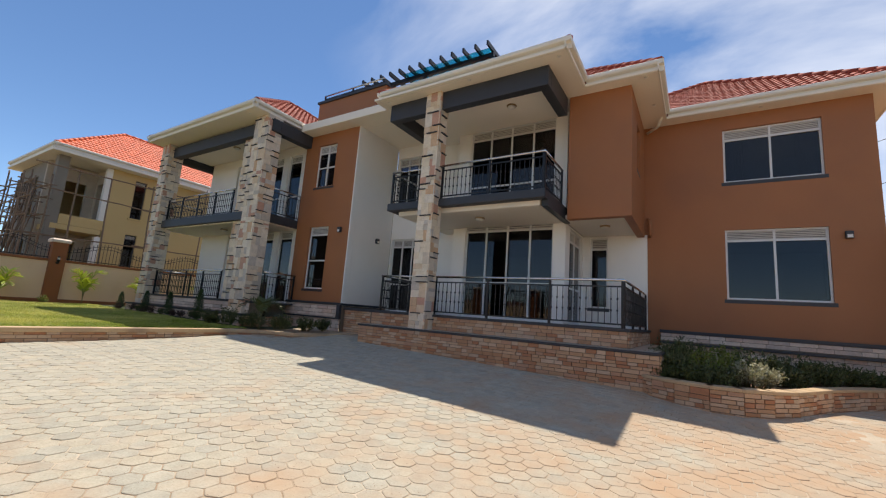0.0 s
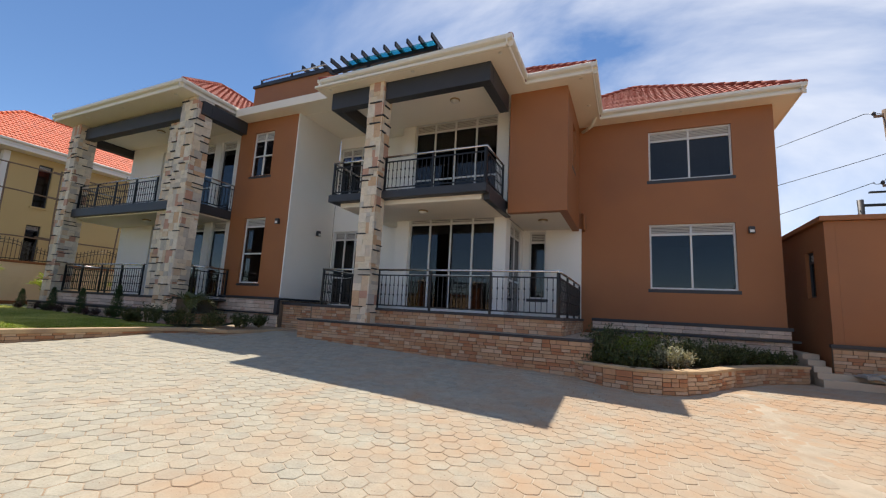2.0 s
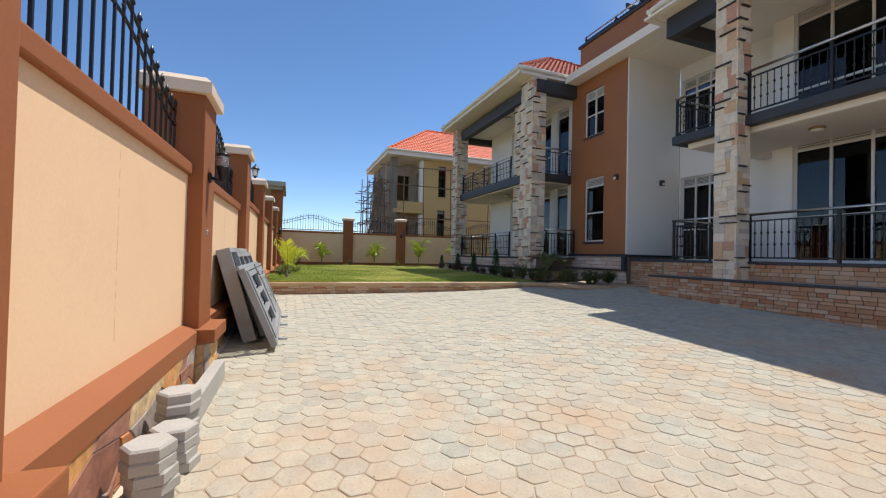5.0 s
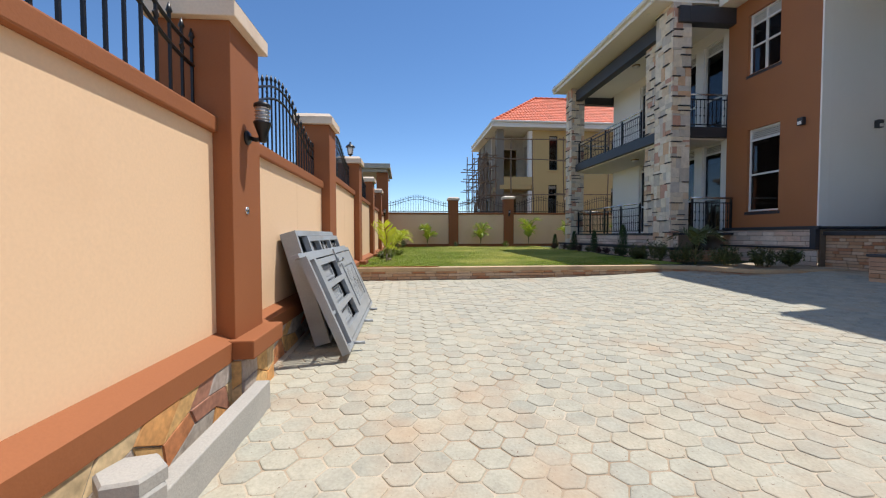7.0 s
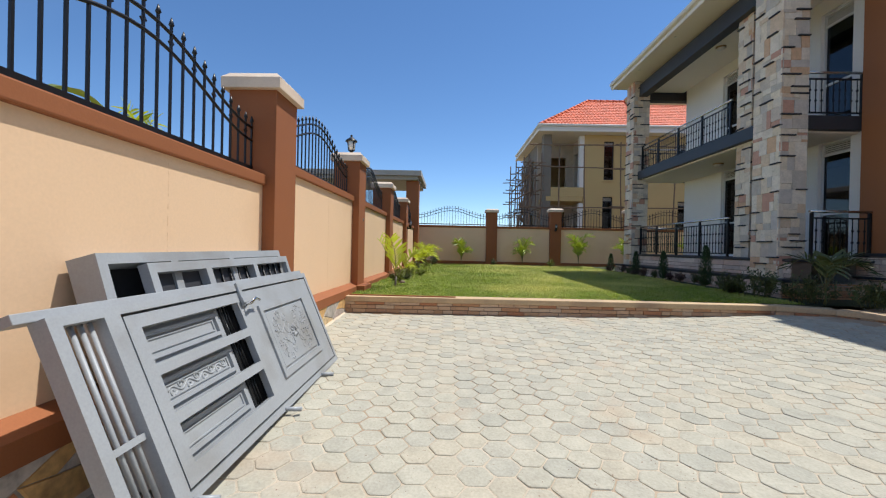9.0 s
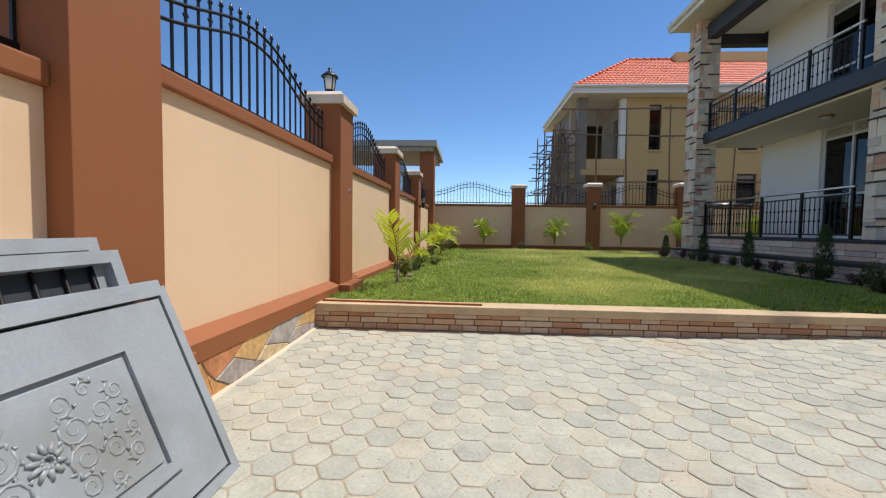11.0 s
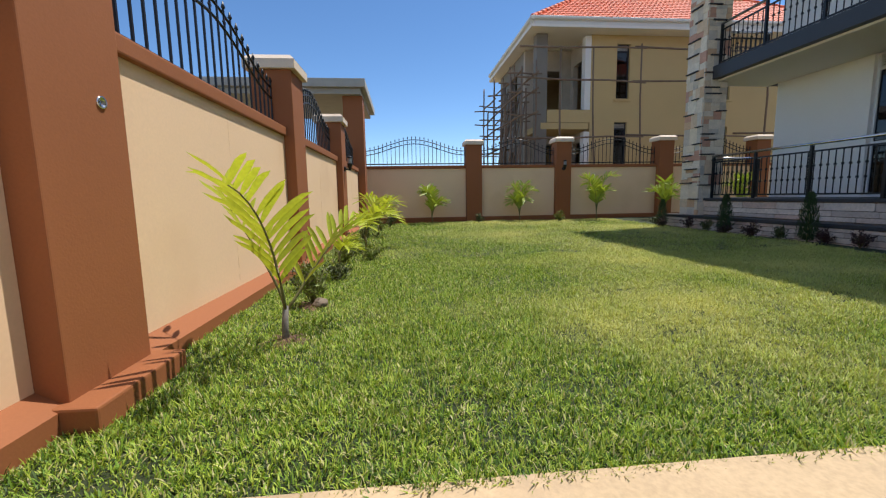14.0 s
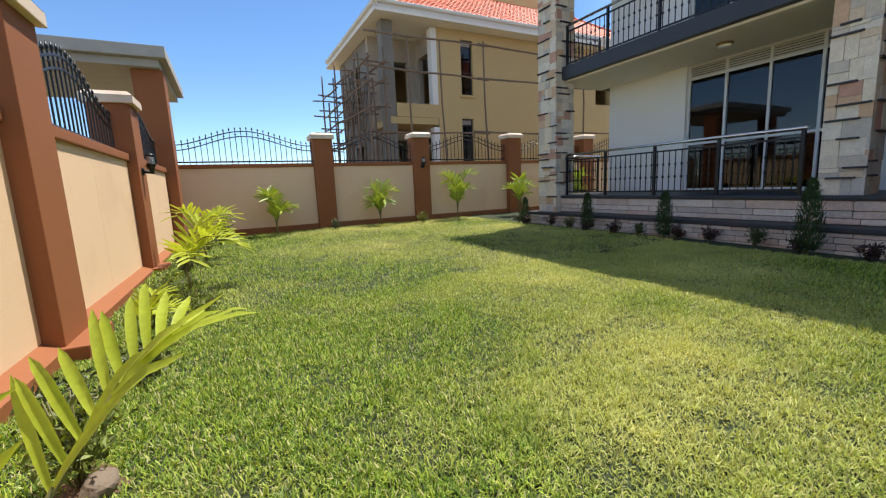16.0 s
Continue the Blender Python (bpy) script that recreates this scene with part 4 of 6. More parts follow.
# ---- west wing of the house ----
WE = 8.08
wing = thing("house_wing", "white villa wing with double stone columns and wrought-iron balcony", "house")
YV = 9.95
wall_run("wall", wing, "white", -19.6, -12.77, YV, YV + 0.23, 0.6, 7.75, [(-17.5, -14.3, FLOOR + 0.02, 4.1), (-17.5, -14.3, SLAB1 + 0.02, 7.2), (-13.95, -13.15, FLOOR + 0.02, 4.1), (-13.95, -13.15, SLAB1 + 0.02, 7.2)], label="white rendered wall")
wall_run("wall", wing, "white", -19.6, -19.37, YV + 0.235, 20.8, 0.0, 7.75, along="y", label="white end wall")
window(wing, (-17.5, YV + 0.06, FLOOR + 0.02), 3.2, 4.1 - FLOOR - 0.02, 4, 0.3, sill=False, mid=1.05)
window(wing, (-17.5, YV + 0.06, SLAB1 + 0.02), 3.2, 7.2 - SLAB1 - 0.02, 4, 0.3, sill=False, mid=1.05, curtain=True)
window(wing, (-13.95, YV + 0.06, FLOOR + 0.02), 0.8, 4.1 - FLOOR - 0.02, 1, 0.3, sill=False, mid=1.05)
window(wing, (-13.95, YV + 0.06, SLAB1 + 0.02), 0.8, 7.2 - SLAB1 - 0.02, 1, 0.3, sill=False, mid=1.05)
# unseen partitions and slabs that shut the wing's rooms dark
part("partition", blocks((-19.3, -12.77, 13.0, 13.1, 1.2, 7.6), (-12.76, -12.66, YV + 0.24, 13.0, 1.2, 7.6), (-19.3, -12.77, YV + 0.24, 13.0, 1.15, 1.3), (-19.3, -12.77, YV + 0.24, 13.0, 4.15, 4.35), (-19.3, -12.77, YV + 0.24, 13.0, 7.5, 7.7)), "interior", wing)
stone_column(wing, -20.1, -19.45, 7.9, 8.5, 0.9, 7.82, 11, 0.85)
stone_column(wing, -14.38, -13.86, 8.26, 8.78, 0.9, 7.82, 12, 0.9)
stone_column(wing, -13.38, -12.58, 7.95, 8.52, 0.9, 7.82, 13, 0.85)
W = part("terrace_wall", blocks((-20.2, -12.4, 8.1, 8.5, 0.4, 1.26), (-20.4, -12.2, 7.75, 8.1, 0.3, 0.84)), "mortar", wing, "stepped stone base of the terrace")
clad(W, (-20.2, 8.1), (-12.4, 8.1), 0.92, 1.25, kind="pale_stone", course=0.1, length=(0.5, 1.0), rng=ledge_rng)
clad(W, (-20.4, 7.75), (-12.2, 7.75), 0.5, 0.84, kind="pale_stone", course=0.09, length=(0.2, 0.5), rng=ledge_rng)
clad(W, (-12.2, 7.75), (-12.2, 9.7), 0.5, 0.84, rng=ledge_rng)
part("terrace_coping", blocks((-20.45, -12.15, 7.7, 8.13, 0.845, 0.91), bevel=0.01), "charcoal", wing, "charcoal coping")
part("terrace_floor", blocks((-20.25, -12.35, 8.05, YV - 0.01, 1.262, FLOOR), bevel=0.008), "charcoal", wing, "charcoal-edged terrace floor")
for z, h in ((FLOOR, 1.0), (SLAB1, 0.95)):
    railing(wing, [(-19.45, 8.25), (-14.56, 8.25)], z, h, post_every=1.35)
    railing(wing, [(-19.9, 9.9), (-19.9, 8.5)], z, h, post_every=1.35)
    side_x = -12.5 if z == FLOOR else -12.88
    railing(wing, [(side_x, 8.54), (side_x, 9.78 if z == FLOOR else 9.93)], z, h)
part("balcony_slab", blocks((-19.9, -12.96, 8.25, YV - 0.01, SLAB0 + 0.02, SLAB1 - 0.04), bevel=0.03), "cream", wing, "cream underside of the balcony")
part("balcony_edge", blocks((-20.0, -12.8, 8.1, 8.25, SLAB0 + 0.06, SLAB1), (-12.95, -12.8, 8.253, YV - 0.01, SLAB0 + 0.06, SLAB1), (-20.0, -19.85, 8.253, YV + 1.5, SLAB0 + 0.06, SLAB1), bevel=0.012), "charcoal", wing, "charcoal balcony edge beam")
part("beam", blocks((-20.1, -12.5, 8.1, 8.4, 7.25, 7.7), (-12.8, -12.5, 8.403, YV - 0.01, 7.25, 7.7), (-20.1, -19.8, 8.403, YV + 1.5, 7.25, 7.7), bevel=0.012), "charcoal", wing, "charcoal roof beam")
part("balcony_ceiling", blocks((-19.78, -12.82, 8.42, YV - 0.01, 7.55, 7.65)), "cream", wing, "cream balcony ceiling")
part("soffit", blocks((-20.3, -12.6, 7.4, 10.2, WE - 0.25, WE - 0.19), (-20.3, -19.4, 10.2, 20.6, WE - 0.25, WE - 0.19)), "cream", wing, "cream boarded soffit")
gutter(wing, [(-20.35, 16.0), (-20.35, 7.35), (-12.57, 7.35), (-12.6, 9.9)], WE)
hip_roof(wing, "roof", -20.3, -12.6, 7.4, 16.0, WE - 0.05, 35)
for at in ((-16.2, 9.0, 7.55), (-16.2, 9.0, SLAB0 + 0.02)):
    ceiling_lamp(at)


def downlight(at):
    d = thing("downlight", "small round recessed soffit light", "downlight", at, group="soffit downlights")
    part("rim", lathe(bmesh.new(), [(0.055, 0.0), (0.055, -0.008), (0.045, -0.012)], sides=14), "gutter", d)
    part("lens", lathe(bmesh.new(), [(0.044, -0.0125), (0.03, -0.016)], sides=14), "lamp_glass", d, "frosted lens")
    return d


for at in ((-7.7, 8.6, SOFFIT), (-5.0, 8.56, SOFFIT), (-2.65, 8.58, SOFFIT), (-1.0, 10.3, SOFFIT), (1.5, 13.0, SOFFIT), (-0.95, 11.8, SOFFIT), (-18.5, 7.65, WE - 0.25), (-16.2, 7.65, WE - 0.25), (-13.3, 7.65, WE - 0.25)):
    downlight(at)

# ---- ground and boundary ----
def far_ground():
    bm = bmesh.new()
    bmesh.ops.create_circle(bm, cap_ends=True, radius=1500, segments=48)
    bmesh.ops.translate(bm, verts=bm.verts, vec=(0, 0, -0.35))
    return tagged(part("ground", bm, "outland"), "dry open ground that reaches the horizon", "ground", kind="structure")


far_ground()
yard = part("yard_base", bmesh.new(), "sand")
vs, fs = [], []
xs = [-10.92 + i * (19.92 / 24) for i in range(25)]
ys = [-1.2 + j * (15.2 / 24) for j in range(25)]
for x in xs:
    for y in ys:
        vs.append((x, y, gz(x, y) + 0.003))
for i in range(24):
    for j in range(24):
        k = i * 25 + j
        fs.append((k, k + 25, k + 26, k + 1))
yard.data.from_pydata(vs, [], fs)
yard.name = "pavement"
tagged(yard, "yard of pale hexagonal concrete pavers stained with red dust", "paving", kind="structure")

LAWN = 0.53


def lawn_z(x, y):
    return LAWN + 0.02 * (y - 3) / 5 + 0.018 * math.sin(x * 0.9) * math.cos(y * 1.1) + 0.008 * max(0, -x - 11)


vs, fs = [], []
nx, ny = 40, 52
for i in range(nx + 1):
    for j in range(ny + 1):
        x, y = -23.7 + 12.6 * i / nx, -0.9 + 18.9 * j / ny
        vs.append((x, y, lawn_z(x, y) - 0.02))
for i in range(nx):
    for j in range(ny):
        k = i * (ny + 1) + j
        fs.append((k, k + ny + 1, k + ny + 2, k + 1))
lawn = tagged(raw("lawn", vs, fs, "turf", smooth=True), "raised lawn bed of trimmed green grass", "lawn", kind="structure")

# retaining kerb of the lawn, which turns towards the house
kerb = thing("lawn_kerb", "low retaining wall of cut sandstone with a tan coping", "kerb", kind="structure")
KP = [(-10.9, -0.83), (-10.9, 6.6), (-10.55, 7.3), (-9.6, 7.75), (-9.2, 8.6), (-9.2, 9.6)]
krng = random.Random(8)
for a, b in zip(KP, KP[1:]):
    # the face looks east or south, towards the yard
    long = math.hypot(b[0] - a[0], b[1] - a[1])
    dx, dy = (b[0] - a[0]) / long, (b[1] - a[1]) / long
    ang = math.degrees(math.atan2(dy, dx))
    w = part("kerb_core", blocks((0, long, 0.02, 0.24, 0.0, 0.44)), "mortar", kerb)
    w.matrix_basis = pose(a[0], a[1], 0, 0, 0, ang)
    c = part("coping", blocks((-0.02, long + 0.02, -0.03, 0.3, 0.44, 0.53), bevel=0.012), "copestone", kerb, "tan screed coping")
    c.matrix_basis = pose(a[0], a[1], 0, 0, 0, ang)
    clad(w, (0, 0.02), (long, 0.02), 0.1, 0.44, rng=krng, course=0.075, length=(0.14, 0.34), z_low=lambda u: gz(a[0] + dx * u, a[1] + dy * u) - 0.02)

wall_s = thing("boundary_wall", "peach rendered boundary wall with terracotta pillars on a stone base", "wall", kind="structure")
wall_s.matrix_basis = pose(0, -0.928, 0, 0, 0, -1.06)


STEP = -8.0   # the wall steps up at the pillar that stands here


def rise(x):
    """Height of the wall's top over that of its lower eastern stretch."""
    return 0.24 if x < STEP else 0.0


def skirt(x):
    """Top of the stone base."""
    return 0.49 if x < STEP else 0.39


def pillar(parent, x0, x1, y0, y1, z0, z1):
    p = part("pillar", blocks((x0, x1, y0, y1, z0, z1 - 0.17), bevel=0.008), "terracotta", parent, "terracotta painted pillar")
    bm = bmesh.new()
    block(bm, x0 - 0.06, x1 + 0.06, y0 - 0.06, y1 + 0.06, z1 - 0.17, z1 - 0.06, bevel=0.008)
    g = bmesh.ops.create_cube(bm, size=1, matrix=Matrix.LocRotScale(((x0 + x1) / 2, (y0 + y1) / 2, z1 - 0.03), None, (x1 - x0 + 0.12, y1 - y0 + 0.12, 0.06)))
    for v in g["verts"]:
        if v.co.z > z1 - 0.03:
            v.co.x += 0.06 * (1 if v.co.x < (x0 + x1) / 2 else -1)
            v.co.y += 0.06 * (1 if v.co.y < (y0 + y1) / 2 else -1)
    part("cap", bm, "cap", p, "cream pillar cap with sloped top")
    return p


def fence(parent, length, m, low=0.48, peak=0.85, gap=0.135):
    """Arched wrought-iron panel: bottom rail, two bowed rails, bars with spear tips."""
    def top(u):
        s = u / length
        return low + (peak - low) * (0.5 - 0.5 * math.cos(2 * math.pi * s))
    bm = bmesh.new()
    block(bm, 0, length, -0.012, 0.012, 0.05, 0.085)
    for off in (0.0, -0.13):
        tube(bm, [(length * i / 24, 0, top(length * i / 24) + off) for i in range(25)], 0.014, 6)
    f = part("fence_panel", bm, "iron", parent, "arched black wrought-iron fence panel with spear tips")
    f.matrix_basis = m
    n = round(length / gap)
    for i in range(n + 1):
        u = min(max(length * i / n, 0.015), length - 0.015)
        t = top(u)
        bm = blocks((u - 0.008, u + 0.008, -0.008, 0.008, 0.0, t + 0.05))
        lathe(bm, [(0.006, t + 0.045), (0.02, t + 0.065), (0.004, t + 0.12)], (u, 0, 0), 6)
        if i % 2:
            bmesh.ops.create_cube(bm, size=1, matrix=Matrix.LocRotScale((u, 0, t - 0.065), Euler((0, radians(45), 0)), (0.042, 0.012, 0.042)))
        part("bar", bm, "iron", f)
    return f


PW = 0.54
PX = [6.1, 2.5, -1.26, -4.56, -8.07, -11.71, -15.4, -19.05]
CAP = [2.94, 2.94, 2.94, 2.955, 3.16, 3.19, 3.215, 3.225]
for i, (x, cap_z) in enumerate(zip(PX, CAP)):
    pillar(wall_s, x - PW, x, -0.5, 0, -0.35, cap_z)
    f = skirt(x)
    part("pillar_foot", blocks((x - PW - 0.06, x + 0.06, -0.12, 0.15, f + 0.01, f + 0.145), bevel=0.012), "terracotta", wall_s, "terracotta pillar foot")
    end = PX[i + 1] if i + 1 < len(PX) else -22.65
    a, b = end, x - PW
    r = rise((a + b) / 2)
    part("panel", blocks((a + 0.002, b - 0.002, -0.36, -0.13, -0.35, 2.0 + r)), "peach", wall_s, "peach rendered wall panel")
    part("coping", blocks((a + 0.002, b - 0.002, -0.39, -0.09, 2.002 + r, 2.11 + r), bevel=0.012), "terracotta", wall_s, "terracotta coping")
    bm = bmesh.new()
    f = skirt((a + b) / 2)
    v = [bm.verts.new((u, y, f + h)) for u in (a + 0.001, b - 0.001) for y, h in ((-0.13, 0.0), (0.0, 0.0), (0.0, 0.13), (-0.13, 0.195))]
    for q in ((0, 1, 2, 3), (7, 6, 5, 4), (0, 4, 5, 1), (1, 5, 6, 2), (2, 6, 7, 3), (3, 7, 4, 0)):
        bm.faces.new([v[k] for k in q])
    bmesh.ops.recalc_face_normals(bm, faces=bm.faces)
    part("skirting", bm, "terracotta", wall_s, "terracotta sloped skirting")
    fence(wall_s, b - a, pose(a, -0.25, 2.11 + r))
    # shrinkage joint down the middle of the panel, a line of small blisters
    jr, bm = random.Random(i), bmesh.new()
    z, mid_x = 0.74, (a + b) / 2 + jr.uniform(-0.2, 0.2)
    while z < 1.95 + r:
        hgt = jr.uniform(0.015, 0.07)
        block(bm, mid_x - 0.002 + jr.uniform(-0.002, 0.002), mid_x + 0.002, -0.131, -0.1285, z, z + hgt)
        z += hgt + jr.uniform(0.005, 0.06)
    part("plaster_joint", bm, "joint", wall_s, "thin blistered joint line")["kind"] = "stuff"

# stone base of the boundary wall, of odd flat stones
CRAZY = thing("stone_base", "crazy-paved stone base in brown and ochre", "wall base", kind="structure")
CRAZY.matrix_basis = pose(0, -0.928, 0, 0, 0, -1.06)
part("bedding", blocks((-11.0, STEP, -0.2, -0.015, -0.3, 0.488), (STEP + 0.001, 7.5, -0.2, -0.015, -0.3, 0.388)), "pointing", CRAZY)
crng = random.Random(77)
n_u, n_v = 74, 4
grid = {}
for i in range(n_u + 1):
    for j in range(n_v + 1):
        u = -11.0 + 18.4 * i / n_u + (crng.uniform(-0.12, 0.12) if 0 < i < n_u else 0) + (0.13 if j % 2 and 0 < i < n_u else 0)
        z = -0.18 + (skirt(u) + 0.18) * j / n_v + (crng.uniform(-0.075, 0.075) if 0 < j < n_v else 0)
        grid[i, j] = (u, z)
used = set()
for i in range(n_u):
    for j in range(n_v):
        if (i, j) in used:
            continue
        pick = crng.random()
        wide, tall = (1, 2) if pick < 0.3 and j + 1 < n_v and (i, j + 1) not in used else (2, 1) if pick < 0.5 and i + 1 < n_u and (i + 1, j) not in used else (1, 1)
        for k in range(wide):
            for q in range(tall):
                used.add((i + k, j + q))
        ring = [grid[i + k, j] for k in range(wide + 1)] + [grid[i + wide, j + q] for q in range(1, tall)] + [grid[i + k, j + tall] for k in range(wide, -1, -1)] + [grid[i, j + q] for q in range(tall - 1, 0, -1)]
        cu, cz = sum(c[0] for c in ring) / len(ring), sum(c[1] for c in ring) / len(ring)
        vs = []
        deep = crng.uniform(-0.006, 0.012)
        for y, f in ((-0.04, 0.98), (-0.016 + deep * 0.6, 0.97), (-0.008 + deep * 0.6, 0.93)):
            vs += [((u - cu) * f, y, (z - cz) * f) for u, z in ring]
        n = len(ring)
        fs = [tuple(range(2 * n, 3 * n))]
        for lv in (0, 1):
            fs += [(lv * n + k, lv * n + (k + 1) % n, (lv + 1) * n + (k + 1) % n, (lv + 1) * n + k) for k in range(n)]
        ob = raw("stone", vs, fs, "crazy", CRAZY)
        ob.location = (cu, 0, cz)
# mortar fillet where the paving meets the stone base
vs, fs = [], []
for i in range(75):
    x = -10.95 + i * 0.245
    w = crng.uniform(0.012, 0.04)
    vs += [(x, -0.03, gz(x, 0) + 0.03), (x, -0.002, gz(x, 0) + 0.022), (x, w, gz(x, 0) + 0.013), (x, w, gz(x, 0) - 0.03)]
    if i:
        k = 4 * i
        fs += [(k - 4 + q, k + q, k + q + 1, k - 3 + q) for q in range(3)]
raw("mortar_fillet", vs, fs, "screed", CRAZY, "pale cement fillet", True)
# stone-faced feet under the pillars
for x in PX[:6]:
    if x < -11:
        continue
    part("foot_bedding", blocks((x - 0.6, x + 0.04, -0.03, 0.055, -0.3, skirt(x) + 0.008)), "pointing", CRAZY)
    # a jittered lattice of odd stones on the yard side and on the two cheeks
    for origin, way, out, long in (((x - 0.6, 0.055), (1, 0), (0, 1), 0.64), ((x + 0.04, 0.055), (0, -1), (1, 0), 0.075)):
        nu = 3 if long > 0.3 else 1
        lat = {}
        for i in range(nu + 1):
            for j in range(4):
                du = crng.uniform(-0.07, 0.07) if 0 < i < nu else 0
                dz = crng.uniform(-0.06, 0.06) if 0 < j < 3 else 0
                lat[i, j] = (long * i / nu + du, -0.18 + (skirt(x) + 0.18) * j / 3 + dz)
        for i in range(nu):
            for j in range(3):
                ring = [lat[i, j], lat[i + 1, j], lat[i + 1, j + 1], lat[i, j + 1]]
                cu, cz = sum(c[0] for c in ring) / 4, sum(c[1] for c in ring) / 4
                vs = []
                for d, f in ((-0.01, 0.97), (0.008, 0.96), (0.014, 0.91)):
                    vs += [((u - cu) * f * way[0] + out[0] * d, (u - cu) * f * way[1] + out[1] * d, (z - cz) * f) for u, z in ring]
                fs = [(8, 9, 10, 11)] + [(lv * 4 + q, lv * 4 + (q + 1) % 4, lv * 4 + 4 + (q + 1) % 4, lv * 4 + 4 + q) for lv in (0, 1) for q in range(4)]
                ob = raw("stone", vs, fs, "crazy", CRAZY)
                ob.location = (origin[0] + cu * way[0], origin[1] + cu * way[1], cz)

# far boundary wall
wall_w = thing("boundary_wall", "peach rendered far boundary wall with terracotta pillars and iron fence", "wall", kind="structure")
wall_w.matrix_basis = pose(-23.6, 0, 0)
WPY = [2.8, 5.85, 9.5, 13.1, 16.7]
for i, y in enumerate(WPY):
    pillar(wall_w, -0.4, 0.1, y, y + 0.52, 0.2, (3.30, 3.38, 3.42, 3.44, 3.46)[i])
    a, b = (WPY[i - 1] + 0.52 if i else -0.6), y
    part("panel", blocks((-0.3, -0.08, a + 0.002, b - 0.002, 0.2, 2.38)), "peach", wall_w, "peach rendered wall panel")
    part("coping", blocks((-0.33, -0.04, a + 0.002, b - 0.002, 2.382, 2.48), bevel=0.012), "terracotta", wall_w, "terracotta coping")
    part("skirting", blocks((-0.08, 0.02, a + 0.002, b - 0.002, 0.5, 0.78), bevel=0.02), "terracotta", wall_w, "terracotta skirting")
    fence(wall_w, b - a, pose(-0.19, a, 2.48, 0, 0, 90))

# gate shelter at the corner
gate = thing("gate_shelter", "concrete gate canopy on a tall terracotta pillar", "gate")
part("pillar", blocks((-23.3, -22.7, -1.0, -0.42, 0.3, 4.45), bevel=0.01), "terracotta", gate)
part("pillar", blocks((-23.3, -22.7, -5.6, -5.0, 0.0, 4.45), bevel=0.01), "terracotta", gate)
part("canopy", blocks((-26.5, -22.35, -6.2, -0.3, 4.62, 4.86), (-26.3, -22.5, -6.0, -0.45, 4.452, 4.618), bevel=0.015), "concrete", gate, "flat concrete canopy")

# east end and rear of the plot
part("boundary_wall_east", blocks((8.9, 9.1, -1.2, 14.0, -0.2, 2.4)), "peach")
tagged(bpy.data.objects["boundary_wall_east"], "plain peach rendered boundary wall", "wall", kind="structure")

# outbuilding beside the steps
out = thing("outbuilding", "low flat-roofed brown outbuilding on a stone plinth", "outbuilding")
wall_run("wall", out, "brown", 4.25, 4.45, 12.3, 16.5, 0.2, 3.9, [(13.0, 13.55, 2.15, 3.3)], along="y", label="brown rendered wall")
wall_run("wall", out, "brown", 4.452, 9.0, 12.3, 12.5, 0.2, 3.9, label="brown rendered wall")
part("wall", blocks((4.5, 9.0, 16.3, 16.5, 0.2, 3.9), (8.8, 9.0, 12.51, 16.29, 0.2, 3.9)), "brown", out)
part("roof_slab", blocks((4.15, 9.05, 12.2, 16.6, 3.905, 4.02), bevel=0.01), "brown", out, "flat brown roof slab")
window(out, (4.31, 13.55, 2.15), 0.55, 1.15, 1, 0.25, turn=-90, sill=False, material="charcoal")
p = part("plinth", blocks((4.2, 9.0, 12.24, 12.296, 0.0, 0.98)), "mortar", out)
clad(p, (4.2, 12.24), (8.9, 12.24), 0.2, 0.95, rng=random.Random(31))
part("plinth_band", blocks((4.17, 9.0, 12.2, 12.297, 0.982, 1.06)), "charcoal", out, "charcoal band")
stp = thing("yard_steps", "pale screeded steps beside the house", "steps", kind="structure")
for x1, y0, y1, z in ((5.4, 11.7, 12.0, 0.31), (4.95, 12.0, 12.19, 0.43), (4.15, 12.19, 12.5, 0.55), (4.15, 12.5, 12.8, 0.67), (4.15, 12.8, 18.0, 0.79)):
    part("step", blocks((3.83, x1, y0, y1 - 0.003, 0.0, z), bevel=0.01), "screed", stp)

# planter with shrubs in front of the east block
planter = thing("planter", "curved low planter wall of cut sandstone with a tan coping", "planter", kind="structure")
PP = [(-0.95, 8.62), (-0.75, 8.4), (-0.4, 8.2), (0.1, 8.06), (0.55, 8.13), (0.95, 8.38), (1.3, 8.75), (1.6, 9.3), (1.95, 10.0), (2.45, 10.75), (3.0, 11.45), (3.7, 12.0)]
for a, b in zip(PP, PP[1:]):
    long = math.hypot(b[0] - a[0], b[1] - a[1])
    dx, dy = (b[0] - a[0]) / long, (b[1] - a[1]) / long
    ang = math.degrees(math.atan2(dy, dx))
    g0 = gz(a[0], a[1])
    w = part("planter_core", blocks((0, long, 0.02, 0.2, 0.0, 0.48)), "mortar", planter)
    w.matrix_basis = pose(a[0], a[1], 0, 0, 0, ang)
    c = part("coping", blocks((-0.03, long + 0.03, -0.02, 0.24, 0.48, 0.535), bevel=0.01), "copestone", planter, "tan coping")
    c.matrix_basis = pose(a[0], a[1], 0, 0, 0, ang)
    clad(w, (0, 0.02), (long, 0.02), g0 - 0.05, 0.48, rng=krng, course=0.066, length=(0.12, 0.27))
vs = [(x, y + 0.12, 0.44) for x, y in PP] + [(3.75, 13.1, 0.5), (-0.93, 13.1, 0.5)]
raw("planter_soil", vs, [tuple(range(len(vs)))], "soil", planter)

